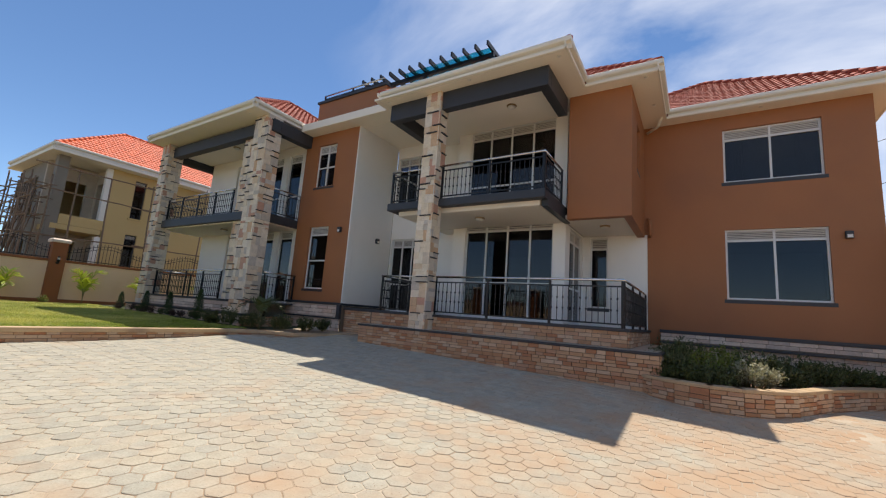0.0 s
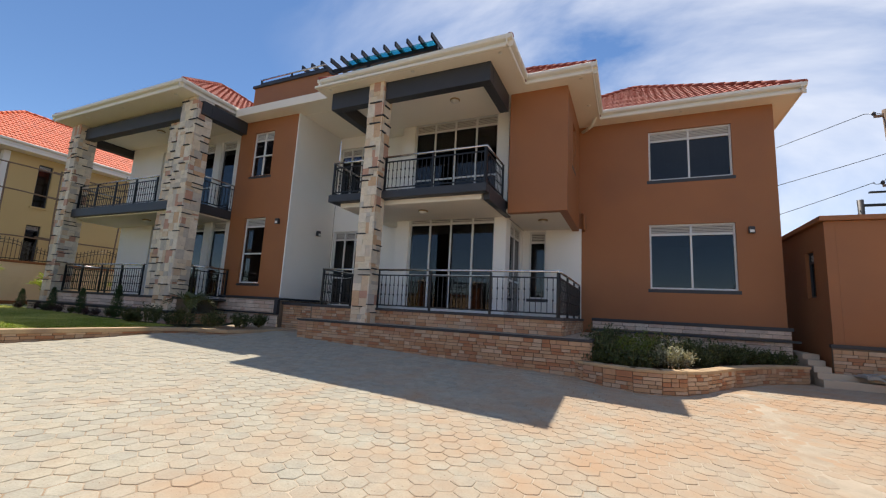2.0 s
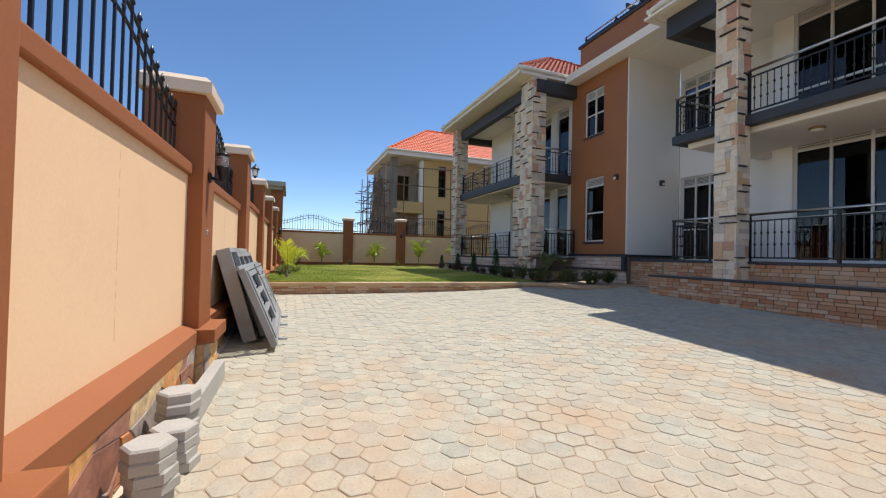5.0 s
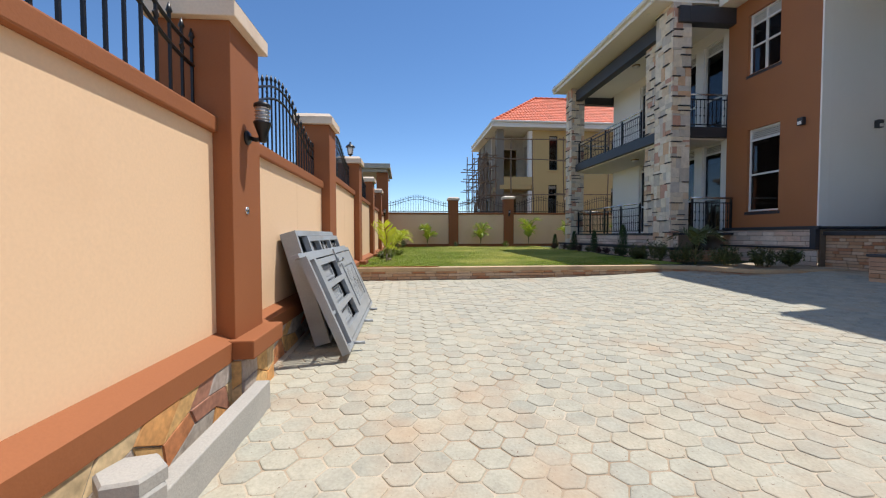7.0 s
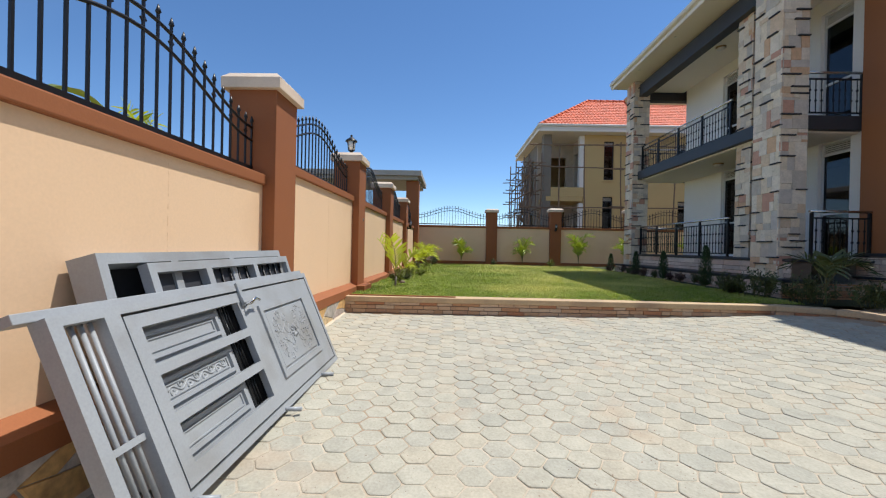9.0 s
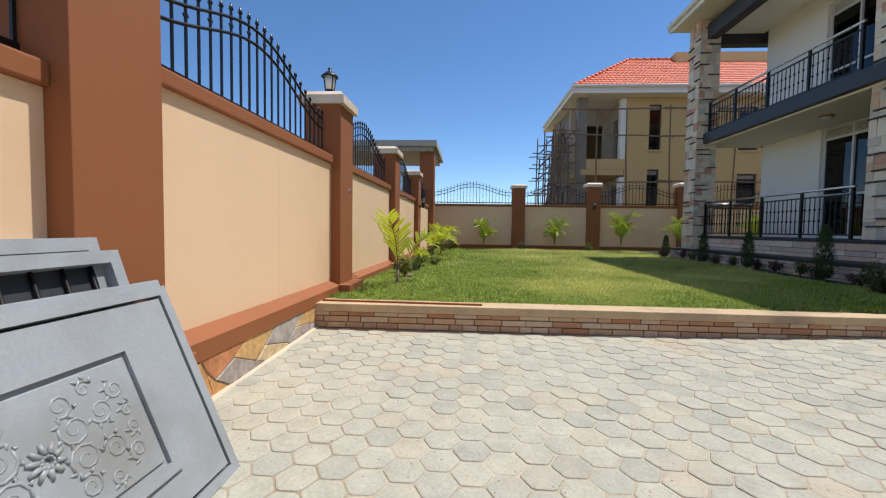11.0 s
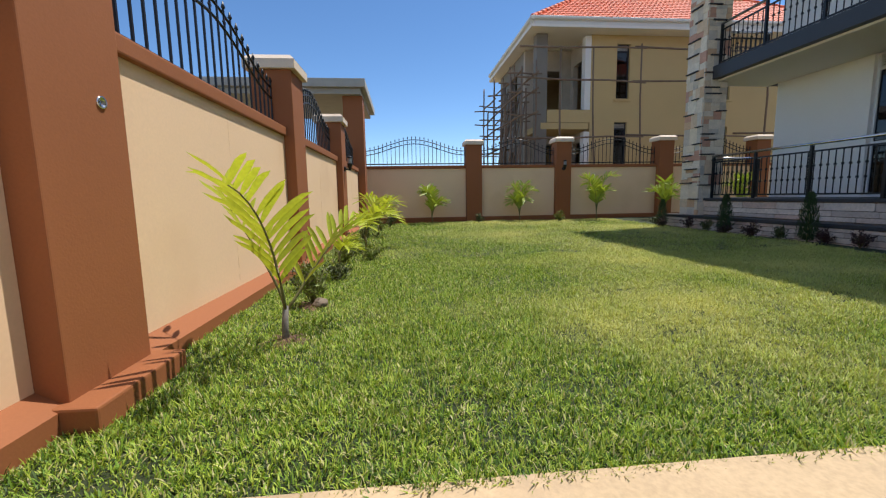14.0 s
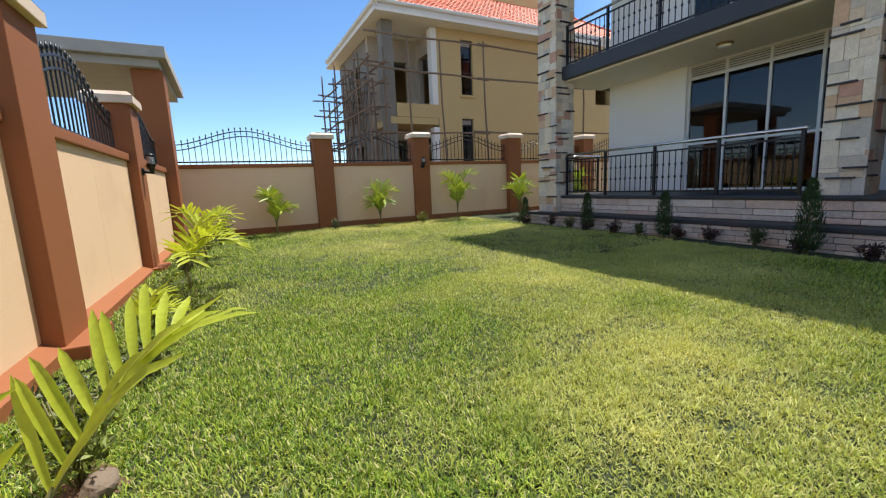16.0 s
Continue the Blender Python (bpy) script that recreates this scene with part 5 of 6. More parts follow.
# ---- neighbouring house under construction ----
nb = thing("neighbour_house", "unfinished two-storey ochre house with orange tiled roof and timber scaffolding", "house")
NX = -26.5
wall_run("wall", nb, "ochre", NX - 0.25, NX, 8.35, 20.0, -0.2, 7.75, [(9.43, 9.98, 5.3, 7.42), (9.4, 9.95, 2.3, 4.38), (13.5, 14.4, 5.3, 7.3), (13.5, 14.4, 2.0, 4.2), (17, 18, 5.3, 7.3)], along="y", label="ochre rendered wall")
wall_run("wall", nb, "ochre", -32.9, -32.65, 6.46, 20.0, -0.2, 7.75, along="y")
part("wall", blocks((-32.64, NX - 0.26, 19.75, 20.0, -0.2, 7.75)), "ochre", nb)
wall_run("wall", nb, "loggia", -28.4, NX - 0.26, 8.3, 8.5, -0.2, 7.75, [(-28.1, -27.2, 4.9, 7.0), (-28.1, -27.2, 1.6, 3.7)], label="bare plastered wall of the loggia")
wall_run("wall", nb, "loggia", -28.6, -28.4, 6.2, 8.5, -0.2, 7.75, [(6.9, 7.9, 4.8, 6.9), (6.9, 7.9, 1.6, 3.7)], along="y", label="bare plastered wall of the loggia")
wall_run("wall", nb, "raw_concrete", -32.9, -28.6, 6.2, 6.45, -0.2, 7.75, [(-31, -29.6, 1.2, 3.6), (-31, -29.6, 4.9, 7.0)], label="bare concrete wall")
part("white_reveal", blocks((NX - 0.3, NX + 0.02, 8.1, 8.34, 4.85, 7.7), (NX - 0.3, NX + 0.02, 8.1, 8.34, 0.5, 4.0)), "white", nb, "white primed pier")
part("corner_column", blocks((NX - 0.45, NX, 6.12, 6.55, -0.2, 7.75)), "raw_concrete", nb, "bare concrete column")
part("balcony", blocks((-28.4, NX + 0.02, 6.3, 8.3, 4.1, 4.35), (NX - 0.15, NX + 0.03, 6.56, 8.35, 4.36, 4.86)), "ochre", nb, "ochre balcony parapet")
part("floor_slab", blocks((-32.6, -28.61, 6.5, 19.7, 4.1, 4.3), (-28.39, -26.8, 8.55, 19.7, 4.1, 4.3)), "raw_concrete", nb)
part("soffit", blocks((-33.5, -25.85, 5.68, 20.6, 7.76, 7.86)), "cream", nb, "cream soffit")
gutter(nb, [(-33.5, 5.68), (-25.85, 5.68), (-25.85, 20.6)], 8.14)
hip_roof(nb, "roof_orange", -33.5, -25.9, 5.72, 20.6, 8.08, 35)
part("roof_tank_room", blocks((-32.0, -29.2, 11.8, 17.0, 8.2, 10.95)), "ochre", nb, "ochre roof room")
for y0, z0, w, h in ((9.43, 5.3, 0.55, 2.12), (9.4, 2.3, 0.55, 2.08), (13.5, 5.3, 0.9, 2.0), (13.5, 2.0, 0.9, 2.2)):
    window(nb, (NX - 0.08, y0, z0), w, h, 1, 0.25, turn=90, sill=False, material="charcoal")
    part("window_sill", blocks((NX - 0.02, NX + 0.07, y0 - 0.08, y0 + w + 0.08, z0 - 0.09, z0 - 0.005)), "ochre", nb)
scaf = thing("scaffolding", "rough timber pole scaffolding lashed round the house", "scaffolding")
srng = random.Random(9)


def pole(a, b, r=0.045):
    mid = [Vector(a).lerp(Vector(b), f) + Vector((srng.uniform(-0.05, 0.05), srng.uniform(-0.05, 0.05), srng.uniform(-0.04, 0.04))) * (0 < f < 1) for f in (0, 0.35, 0.7, 1)]
    return part("pole", tube(bmesh.new(), mid, r, 6, 0.75), "pole", scaf)


for y in (6.9, 8.3, 10.25, 12.9, 15.5, 18.0):
    pole((-25.75, y, 0.0), (-25.8 + srng.uniform(-0.1, 0.1), y + srng.uniform(-0.3, 0.3), srng.uniform(6.9, 8.0)))
for z in (3.7, 5.85, 7.0):
    for y in (5.2, 9.8, 14.4):
        pole((-25.7, y + srng.uniform(-0.5, 0.2), z + srng.uniform(-0.12, 0.12)), (-25.7, y + 5.0, z + srng.uniform(-0.15, 0.15)), 0.04)
for x in (-25.7, -26.6, -27.7, -28.8, -30.0, -31.3, -32.6):
    for y in (5.2, 5.75):
        pole((x + srng.uniform(-0.2, 0.2), y, 0.0), (x + srng.uniform(-0.3, 0.3), y + srng.uniform(-0.2, 0.2), srng.uniform(5.4, 7.3)))
for z in (2.6, 3.6, 4.5, 5.3, 6.0):
    for y in (5.15, 5.75):
        pole((-25.2, y, z + srng.uniform(-0.1, 0.1)), (-30.0, y, z + srng.uniform(-0.15, 0.15)), 0.04)
        pole((-29.6, y, z + srng.uniform(-0.1, 0.1)), (-32.6, y, z + srng.uniform(-0.15, 0.15)), 0.04)
    for x in (-25.8, -27.2, -29.4, -31.5, -32.9):
        pole((x, 4.75, z + 0.05), (x + srng.uniform(-0.2, 0.2), 6.1, z + srng.uniform(0, 0.1)), 0.035)
for i in range(9):
    x = -25.6 - srng.uniform(0, 3.5)
    pole((x, 5.0, srng.uniform(1, 3)), (x - srng.uniform(0.8, 1.8), 5.8, srng.uniform(4, 7)), 0.035)

# ---- utility pole beyond the outbuilding ----
up = thing("utility_pole", "tall timber utility pole with insulators", "utility pole", (10.0, 22.0, -0.3))
part("shaft", tube(bmesh.new(), [(0, 0, 0), (0.05, 0, 5), (-0.12, 0, 10.9)], 0.15, 10, 0.8), "pole", up)
for z, o in ((10.6, -0.5), (8.9, 0.45), (7.6, -0.45)):
    part("crossarm", blocks((min(0, o), max(0, o), -0.05, 0.05, z, z + 0.09)), "pole", up)
    part("insulator", lathe(bmesh.new(), [(0.03, 0), (0.07, 0.04), (0.07, 0.12), (0.02, 0.18)], (o, 0, z + 0.09), 10), "charcoal", up)
part("stub_pole", tube(bmesh.new(), [(-0.9, 0.5, 0), (-1.0, 0.5, 7.2)], 0.13, 8, 0.9), "charcoal", up)
part("transformer_arm", blocks((-0.9, 0, 0.4, 0.5, 6.9, 7.0), (-0.9, 0.3, -0.05, 0.05, 7.35, 7.42)), "iron", up)


def cable(a, b, sag):
    a, b = Vector(a), Vector(b)
    pts = [a.lerp(b, i / 16) - Vector((0, 0, sag * 4 * (i / 16) * (1 - i / 16))) for i in range(17)]
    c = part("power_cable", tube(bmesh.new(), pts, 0.014, 5), "iron")
    return tagged(c, "thin black overhead power cable", "cable", group="overhead cables")


cable((9.2, 22, 10.5), (-14, 34, 6.8), 0.5)
cable((10.1, 22, 8.8), (-14, 34, 5.8), 0.5)
cable((9.3, 22, 7.5), (-6, 34, 4.5), 0.4)
cable((9.2, 22, 10.5), (30, 20, 9.5), 0.6)
cable((10.1, 22, 8.8), (9.3, 22.1, 7.5), 0.5)


# ---- steel doors leaning on the boundary wall ----
def slanted(name, label, x_near, length, y_low, y_high, z_low, z_high):
    """A frame for a panel that lies on its long edge and leans on the wall: x runs along it, y up its slope, z out of its face."""
    e = Vector((-1, 0, 0))
    up_v = Vector((0, y_high - y_low, z_high - z_low)).normalized()
    out_v = e.cross(up_v)
    if out_v.y < 0:
        out_v = -out_v
    m = Matrix((e, up_v, out_v)).transposed().to_4x4()
    m.translation = (x_near, y_low, z_low)
    ob = tagged(new(name), label, "door")
    ob.matrix_basis = m
    return ob


door = slanted("steel_door", "grey primed steel security door leaning on its long edge", -5.44, 2.87, -0.19, -0.585, 0.14, 1.07)
L, H = 2.87, 1.01


def flat_frame(us, vs, hole, w0, w1):
    """A pierced sheet that lies in the panel's own plane."""
    bm = cells(us, vs, hole, w0, w1)
    for v in bm.verts:
        v.co = (v.co.x, v.co.z, v.co.y)
    bmesh.ops.recalc_face_normals(bm, faces=bm.faces)
    return bm


part("outer_frame", flat_frame([0, 0.06, 0.26, 0.35, L - 0.05, L], [0, 0.045, H - 0.045, H], lambda u, v: (0.06 < u < 0.26 or 0.35 < u < L - 0.05) and 0.045 < v < H - 0.045, -0.035, 0.042), "door_grey", door, "welded grey box-section frame")
for k in range(4):
    u = 0.09 + k * 0.047
    part("security_bar", tube(bmesh.new(), [(u, 0.045, -0.01), (u, H - 0.045, -0.01)], 0.012, 8), "door_grey", door)
part("cross_bar", blocks((0.06, 0.26, 0.38, 0.41, 0.0, 0.02)), "door_grey", door)
SLOT = [(0.15, 0.36), (0.42, 0.62), (0.68, 0.88)]
leaf = part("leaf", flat_frame([0.365, 0.45, 1.38, 1.5, L - 0.065], [0.06, 0.15, 0.36, 0.42, 0.62, 0.68, 0.88, H - 0.06], lambda u, v: 0.45 < u < 1.38 and any(a < v < b for a, b in SLOT), -0.01, 0.038), "door_grey", door, "door leaf with three open slots")
for a, b in SLOT:
    part("back_panel", blocks((0.42, 1.22, a - 0.02, b + 0.02, -0.045, -0.032)), "door_grey", leaf, "pressed grey panel behind the slot")
    part("dark_grille", blocks((1.222, 1.24, a - 0.01, b + 0.01, -0.05, -0.02), (1.365, 1.385, a - 0.01, b + 0.01, -0.05, -0.02)), "iron", leaf)
    bm = bmesh.new()
    for q in range(3):
        tube(bm, [(1.27 + q * 0.035, a - 0.01, -0.04), (1.27 + q * 0.035, b + 0.01, -0.04)], 0.007, 6)
    part("grille_bar", bm, "iron", leaf)
    part("panel_moulding", flat_frame([0.47, 0.50, 1.14, 1.17], [a + 0.025, a + 0.05, b - 0.05, b - 0.025], lambda u, v: 0.50 < u < 1.14 and a + 0.05 < v < b - 0.05, -0.033, -0.012), "door_grey", leaf, "raised moulding")
    part("panel_bead", flat_frame([0.52, 0.532, 1.108, 1.12], [a + 0.062, a + 0.07, b - 0.07, b - 0.062], lambda u, v: 0.532 < u < 1.108 and a + 0.07 < v < b - 0.07, -0.033, -0.024), "door_grey", leaf)
    if not 0.3 < a < 0.6:
        continue
    bm, cv = bmesh.new(), (a + b) / 2
    # a running vine with curled leaves
    tube(bm, [(0.54 + 0.56 * j / 40, cv + 0.018 * math.sin(j * 0.62), -0.031) for j in range(41)], 0.006, 5)
    for q in range(8):
        cu, way = 0.575 + q * 0.07, 1 if q % 2 else -1
        tube(bm, [(cu + (0.026 - 0.018 * j / 9) * math.cos(j * 0.7), cv + way * (0.012 + (0.026 - 0.018 * j / 9) * math.sin(j * 0.7)), -0.031) for j in range(10)], 0.007, 5, 0.5)
        for e in (-1, 1):
            tube(bm, [(cu, cv + way * 0.02, -0.032), (cu + e * 0.012, cv + way * 0.034, -0.028), (cu + e * 0.026, cv + way * 0.036, -0.033)], 0.008, 5, 0.3)
    part("scroll_relief", bm, "door_grey", leaf, "pressed vine scrolls on the panel")
part("panel_moulding", flat_frame([1.62, 1.67, 2.50, 2.55], [0.20, 0.25, 0.76, 0.81], lambda u, v: 1.67 < u < 2.5 and 0.25 < v < 0.76, 0.038, 0.056), "door_grey", leaf, "raised moulding")
part("panel_field", blocks((1.69, 2.48, 0.27, 0.74, 0.036, 0.048), bevel=0.005), "door_grey", leaf)
# pressed rosette, scrolls and leaf sprays of the ornamental panel
orn = bmesh.new()
for k in range(10):
    a = k * math.pi / 5
    for rr, wd in ((0.032, 0.011), (0.062, 0.012)):
        b0 = a + (0.3 if rr > 0.05 else 0)
        tube(orn, [(2.085 + rr * 0.4 * math.cos(b0), 0.505 + rr * 0.4 * math.sin(b0), 0.052), (2.085 + rr * math.cos(b0), 0.505 + rr * math.sin(b0), 0.048)], wd, 6, 0.6)
for sx in (-1, 1):
    for sy in (-1, 1):
        for cx, cy, rad, turns, ph in ((0.12, 0.055, 0.06, 1.5, 2.6), (0.23, 0.075, 0.05, 1.6, 3.4), (0.31, 0.13, 0.042, 1.5, 2.0), (0.10, 0.15, 0.045, 1.5, 4.2), (0.20, 0.175, 0.032, 1.4, 0.5), (0.33, 0.035, 0.03, 1.4, 1.2)):
            pts = [(2.085 + sx * (cx + rad * (1 - 0.78 * q / 14) * math.cos(q / 14 * turns * 2 * math.pi + ph)), 0.505 + sy * (cy + rad * (1 - 0.78 * q / 14) * math.sin(q / 14 * turns * 2 * math.pi + ph)), 0.046) for q in range(15)]
            tube(orn, pts, 0.0075, 5, 0.5)
            for e in range(3):
                g = ph + 0.8 * e
                p0 = (cx + rad * math.cos(g), cy + rad * math.sin(g))
                tube(orn, [(2.085 + sx * p0[0], 0.505 + sy * p0[1], 0.048), (2.085 + sx * (p0[0] + 0.028 * math.cos(g + 0.6)), 0.505 + sy * (p0[1] + 0.028 * math.sin(g + 0.6)), 0.044)], 0.009, 5, 0.3)
part("scroll_relief", orn, "door_grey", leaf, "pressed scrollwork relief")
part("latch", blocks((1.42, 1.46, 0.84, 1.02, 0.04, 0.06), (1.40, 1.48, 0.86, 0.9, 0.06, 0.075), bevel=0.004), "door_grey", leaf)
part("handle", tube(bmesh.new(), [(1.44, 0.84, 0.05), (1.44, 0.84, 0.1), (1.51, 0.87, 0.11), (1.58, 0.85, 0.1)], 0.011, 8), "steel", leaf, "steel lever handle")
part("top_channel", blocks((-0.08, L + 0.03, H + 0.001, H + 0.045, -0.07, 0.0), bevel=0.004), "door_grey", door, "grey channel along the upper edge")
for u in (0.35, 1.45, 2.3):
    part("hinge_lug", tube(bmesh.new(), [(u, 0.02, 0.02), (u + 0.03, -0.04, 0.14)], 0.017, 8), "door_grey", door, "welded lug")

for i, (x0, ln, yl, yh, zh, dep) in enumerate(((-5.92, 2.25, -0.42, -0.77, 1.33, 0.16), (-6.2, 2.02, -0.33, -0.71, 1.27, 0.06))):
    d2 = slanted("steel_window_frame", "grey primed steel window frame with security grille leaning on the wall", x0, ln, yl, yh, 0.14, zh)
    h2 = math.hypot(yh - yl, zh - 0.14)
    part("frame", flat_frame([0, 0.06, 0.55, 0.62, 1.25, 1.32, ln - 0.06, ln], [0, 0.06, h2 - 0.4, h2 - 0.34, h2 - 0.06, h2], lambda u, v: ((0.06 < u < 0.55) or (0.62 < u < 1.25) or (1.32 < u < ln - 0.06)) and (0.06 < v < h2 - 0.4 or h2 - 0.34 < v < h2 - 0.06), -dep, 0.0), "door_grey", d2, "deep grey steel frame")
    for a, b in ((0.62, 1.25), (1.32, ln - 0.06)):
        for q in range(5):
            u = a + (b - a) * (q + 0.5) / 5
            part("security_bar", tube(bmesh.new(), [(u, 0.06, -0.05), (u, h2 - 0.06, -0.05)], 0.009, 6), "iron", d2)
    # charcoal sheet stands in for the shaded inside of the open frame
    part("back_sheet", blocks((0.02, ln - 0.02, 0.02, h2 - 0.02, -dep - 0.008, -dep - 0.002)), "charcoal", d2)


# ---- loose pavers and kerb stone by the wall ----
def hex_prism(r, h, chamfer=0.012):
    rings = []
    for rr, z in ((r, 0.0), (r, h - chamfer), (r - chamfer, h)):
        rings.append([(rr * math.sin(math.pi / 3 * k), rr * math.cos(math.pi / 3 * k), z) for k in range(6)])
    vs = [p for ring in rings for p in ring]
    fs = [tuple(range(5, -1, -1)), tuple(range(12, 18))]
    for lv in (0, 1):
        fs += [(lv * 6 + k, lv * 6 + (k + 1) % 6, lv * 6 + 6 + (k + 1) % 6, lv * 6 + 6 + k) for k in range(6)]
    # orient faces outwards
    return vs, [f[::-1] for f in fs]


hv, hf = hex_prism(0.125, 0.062)
prng = random.Random(15)
for x, y, n in ((-2.6, -0.70, 5), (-2.93, -0.66, 4), (-3.18, -0.70, 6)):
    me = None
    for k in range(n):
        ob = raw("loose_paver", hv, hf, "concrete") if k == 0 else new("loose_paver", me)
        me = ob.data
        ob.matrix_basis = pose(x + prng.uniform(-0.012, 0.012), y + prng.uniform(-0.012, 0.012), gz(x, y) + 0.012 + k * 0.0635, 0, 0, prng.uniform(-6, 6) + 8)
        tagged(ob, "spare grey hexagonal concrete paver in a stack by the wall", "paver", "stacked spare pavers")
ks = part("kerb_stone", blocks((-0.62, 0.62, -0.05, 0.05, 0.0, 0.2), bevel=0.008), "concrete")
ks.matrix_basis = pose(-3.95, -0.68, gz(-3.95, 0), 0, 1.9, -2)
tagged(ks, "spare precast concrete kerb stone beside the wall", "kerb stone")


# ---- lamps of the boundary wall ----
def pillar_lantern(at):
    b = thing("pillar_lantern", "black lantern on a pillar cap", "lantern", at)
    part("foot", lathe(bmesh.new(), [(0.08, 0), (0.08, 0.015), (0.03, 0.03), (0.03, 0.07), (0.07, 0.09)], sides=12), "iron", b)
    part("glass", lathe(bmesh.new(), [(0.06, 0.091), (0.085, 0.27)], sides=8), "lamp_glass", b, "frosted lantern glass")
    for k in range(4):
        a = math.pi / 4 + k * math.pi / 2
        part("rib", tube(bmesh.new(), [(0.065 * math.cos(a), 0.065 * math.sin(a), 0.09), (0.09 * math.cos(a), 0.09 * math.sin(a), 0.27)], 0.008, 5), "iron", b)
    part("roof", lathe(bmesh.new(), [(0.12, 0.271), (0.11, 0.29), (0.05, 0.34), (0.02, 0.36), (0.025, 0.39), (0.004, 0.41)], sides=12), "iron", b)
    return b


pillar_lantern((-11.97, -0.95, CAP[5] + 0.001))


def pillar_light(at, turn):
    b = thing("wall_lantern", "small black and glass wall lantern on a pillar", "lantern", group="wall lanterns of the boundary wall")
    b.matrix_basis = pose(*at, 0, 0, turn)
    part("plate", lathe(bmesh.new(), [(0.055, 0.0), (0.055, 0.012), (0.04, 0.025), (0.004, 0.03)], sides=16), "iron", b).matrix_basis = pose(0, 0, -0.12, -90)
    part("arm", tube(bmesh.new(), [(0, 0.02, -0.12), (0, 0.07, -0.135), (0, 0.12, -0.125)], 0.017, 8), "iron", b)
    part("body", lathe(bmesh.new(), [(0.012, -0.155), (0.028, -0.15), (0.03, -0.11), (0.062, -0.02), (0.066, -0.012), (0.066, 0.0), (0.05, 0.002)], (0, 0.12, 0), 18), "iron", b, "black tapering lantern body")
    part("shade", lathe(bmesh.new(), [(0.046, 0.0), (0.05, 0.006), (0.05, 0.118)], (0, 0.12, 0), 18), "clear_shade", b, "clear glass shade")
    for k in range(4):
        z = 0.018 + 0.027 * k
        part("ring", lathe(bmesh.new(), [(0.052, z), (0.058, z + 0.004), (0.052, z + 0.008)], (0, 0.12, 0), 18), "steel", b, "pale ring round the glass")
    part("lid", lathe(bmesh.new(), [(0.052, 0.112), (0.064, 0.116), (0.062, 0.135), (0.03, 0.152), (0.012, 0.158), (0.002, 0.168)], (0, 0.12, 0), 18), "iron", b)
    return b


for x, z in ((-4.81, 1.47), (-12.09, 1.92)):
    hole = part("conduit_outlet", lathe(bmesh.new(), [(0.03, -0.01), (0.03, 0.006), (0.022, 0.006), (0.02, 0.001), (0.001, 0.001)], sides=14), "steel")
    hole.matrix_basis = pose(x, -0.928 - 0.0185 * x + 0.001, z, -90)
    tagged(hole, "small round open conduit outlet on the pillar", "conduit outlet", group="conduit outlets of the pillars")
for x, z in ((-4.82, 2.15), (-19.3, 2.22)):
    pillar_light((x, -0.928 - 0.0185 * x + 0.002, z), 0)
pillar_light((-23.5, 6.1, 2.45), -90)


# ---- paving ----
def paved(x, y):
    if x < -10.86 or x > 8.8 or y < -0.80 or y > 12.1:
        return False
    if x < -9.2:
        return y < 6.7 + (x + 10.9) * 0.62
    if x < -8.05:
        return y < 8.9
    if x < -0.92:
        return y < 8.5
    for (ax, ay), (bx, by) in zip(PP, PP[1:]):
        if ax <= x <= bx:
            return y < ay + (by - ay) * (x - ax) / (bx - ax) - 0.06
    return y < 11.65


R = 0.1175


def paver_shape(seed):
    """A worn hexagonal paver: rounded corners, a soft chamfer, an edge that is not quite straight."""
    q = random.Random(seed)
    ring = []
    for k in range(6):
        a0, a1 = math.pi / 3 * k, math.pi / 3 * (k + 1)
        p0, p1 = Vector((math.sin(a0), math.cos(a0))), Vector((math.sin(a1), math.cos(a1)))
        for f in (0.1, 0.9):
            ring.append(p0.lerp(p1, f) * ((R - 0.0022) * (1 + q.uniform(-0.012, 0.008))))
    out = []
    for grow, z in ((1.0, 0.0), (1.0, 0.050), (0.955, 0.059), (0.88, 0.061)):
        out += [(p.x * grow, p.y * 0.988 * grow, z) for p in ring]
    faces = [tuple(range(36, 48))[::-1]]
    for lv in (0, 1, 2):
        faces += [(lv * 12 + k, lv * 12 + 12 + k, lv * 12 + 12 + (k + 1) % 12, lv * 12 + (k + 1) % 12) for k in range(12)]
    return out, faces


SHAPES = [paver_shape(k) for k in range(6)]
PAVER = []
for v, f in SHAPES:
    me = bpy.data.meshes.new("paver")
    me.from_pydata(v, [], f)
    me.materials.append(M["paver"])
    PAVER.append(me)
vs_all, fs_all = [], []
prng = random.Random(3)
px_step, py_step = R * math.sqrt(3), R * 1.475
for j in range(-5, 72):
    y = j * py_step
    for i in range(-55, 46):
        x = i * px_step + (px_step / 2 if j % 2 else 0)
        if not paved(x, y):
            continue
        z = gz(x, y) - 0.052 + prng.uniform(-0.003, 0.003)
        tx, ty = prng.uniform(-0.6, 0.6) + math.degrees((gz(x, y + 0.1) - gz(x, y - 0.1)) / 0.2), prng.uniform(-0.6, 0.6) - math.degrees((gz(x + 0.1, y) - gz(x - 0.1, y)) / 0.2)
        m, kind = pose(x, y, z, tx, ty, prng.uniform(-1.2, 1.2)), prng.randrange(6)
        if -10.9 < x < -7.6 and -0.8 < y < 2.3:
            ob = new("paver", PAVER[kind])
            ob.parent = yard
            ob.matrix_basis = m
        else:
            k = len(vs_all)
            v, f = SHAPES[kind]
            vs_all += [m @ Vector(c) for c in v]
            fs_all += [tuple(k + q for q in c) for c in f]
field = raw("paver_field", vs_all, fs_all, "paver_joined", yard, "hexagonal concrete pavers")
field["kind"] = "stuff"


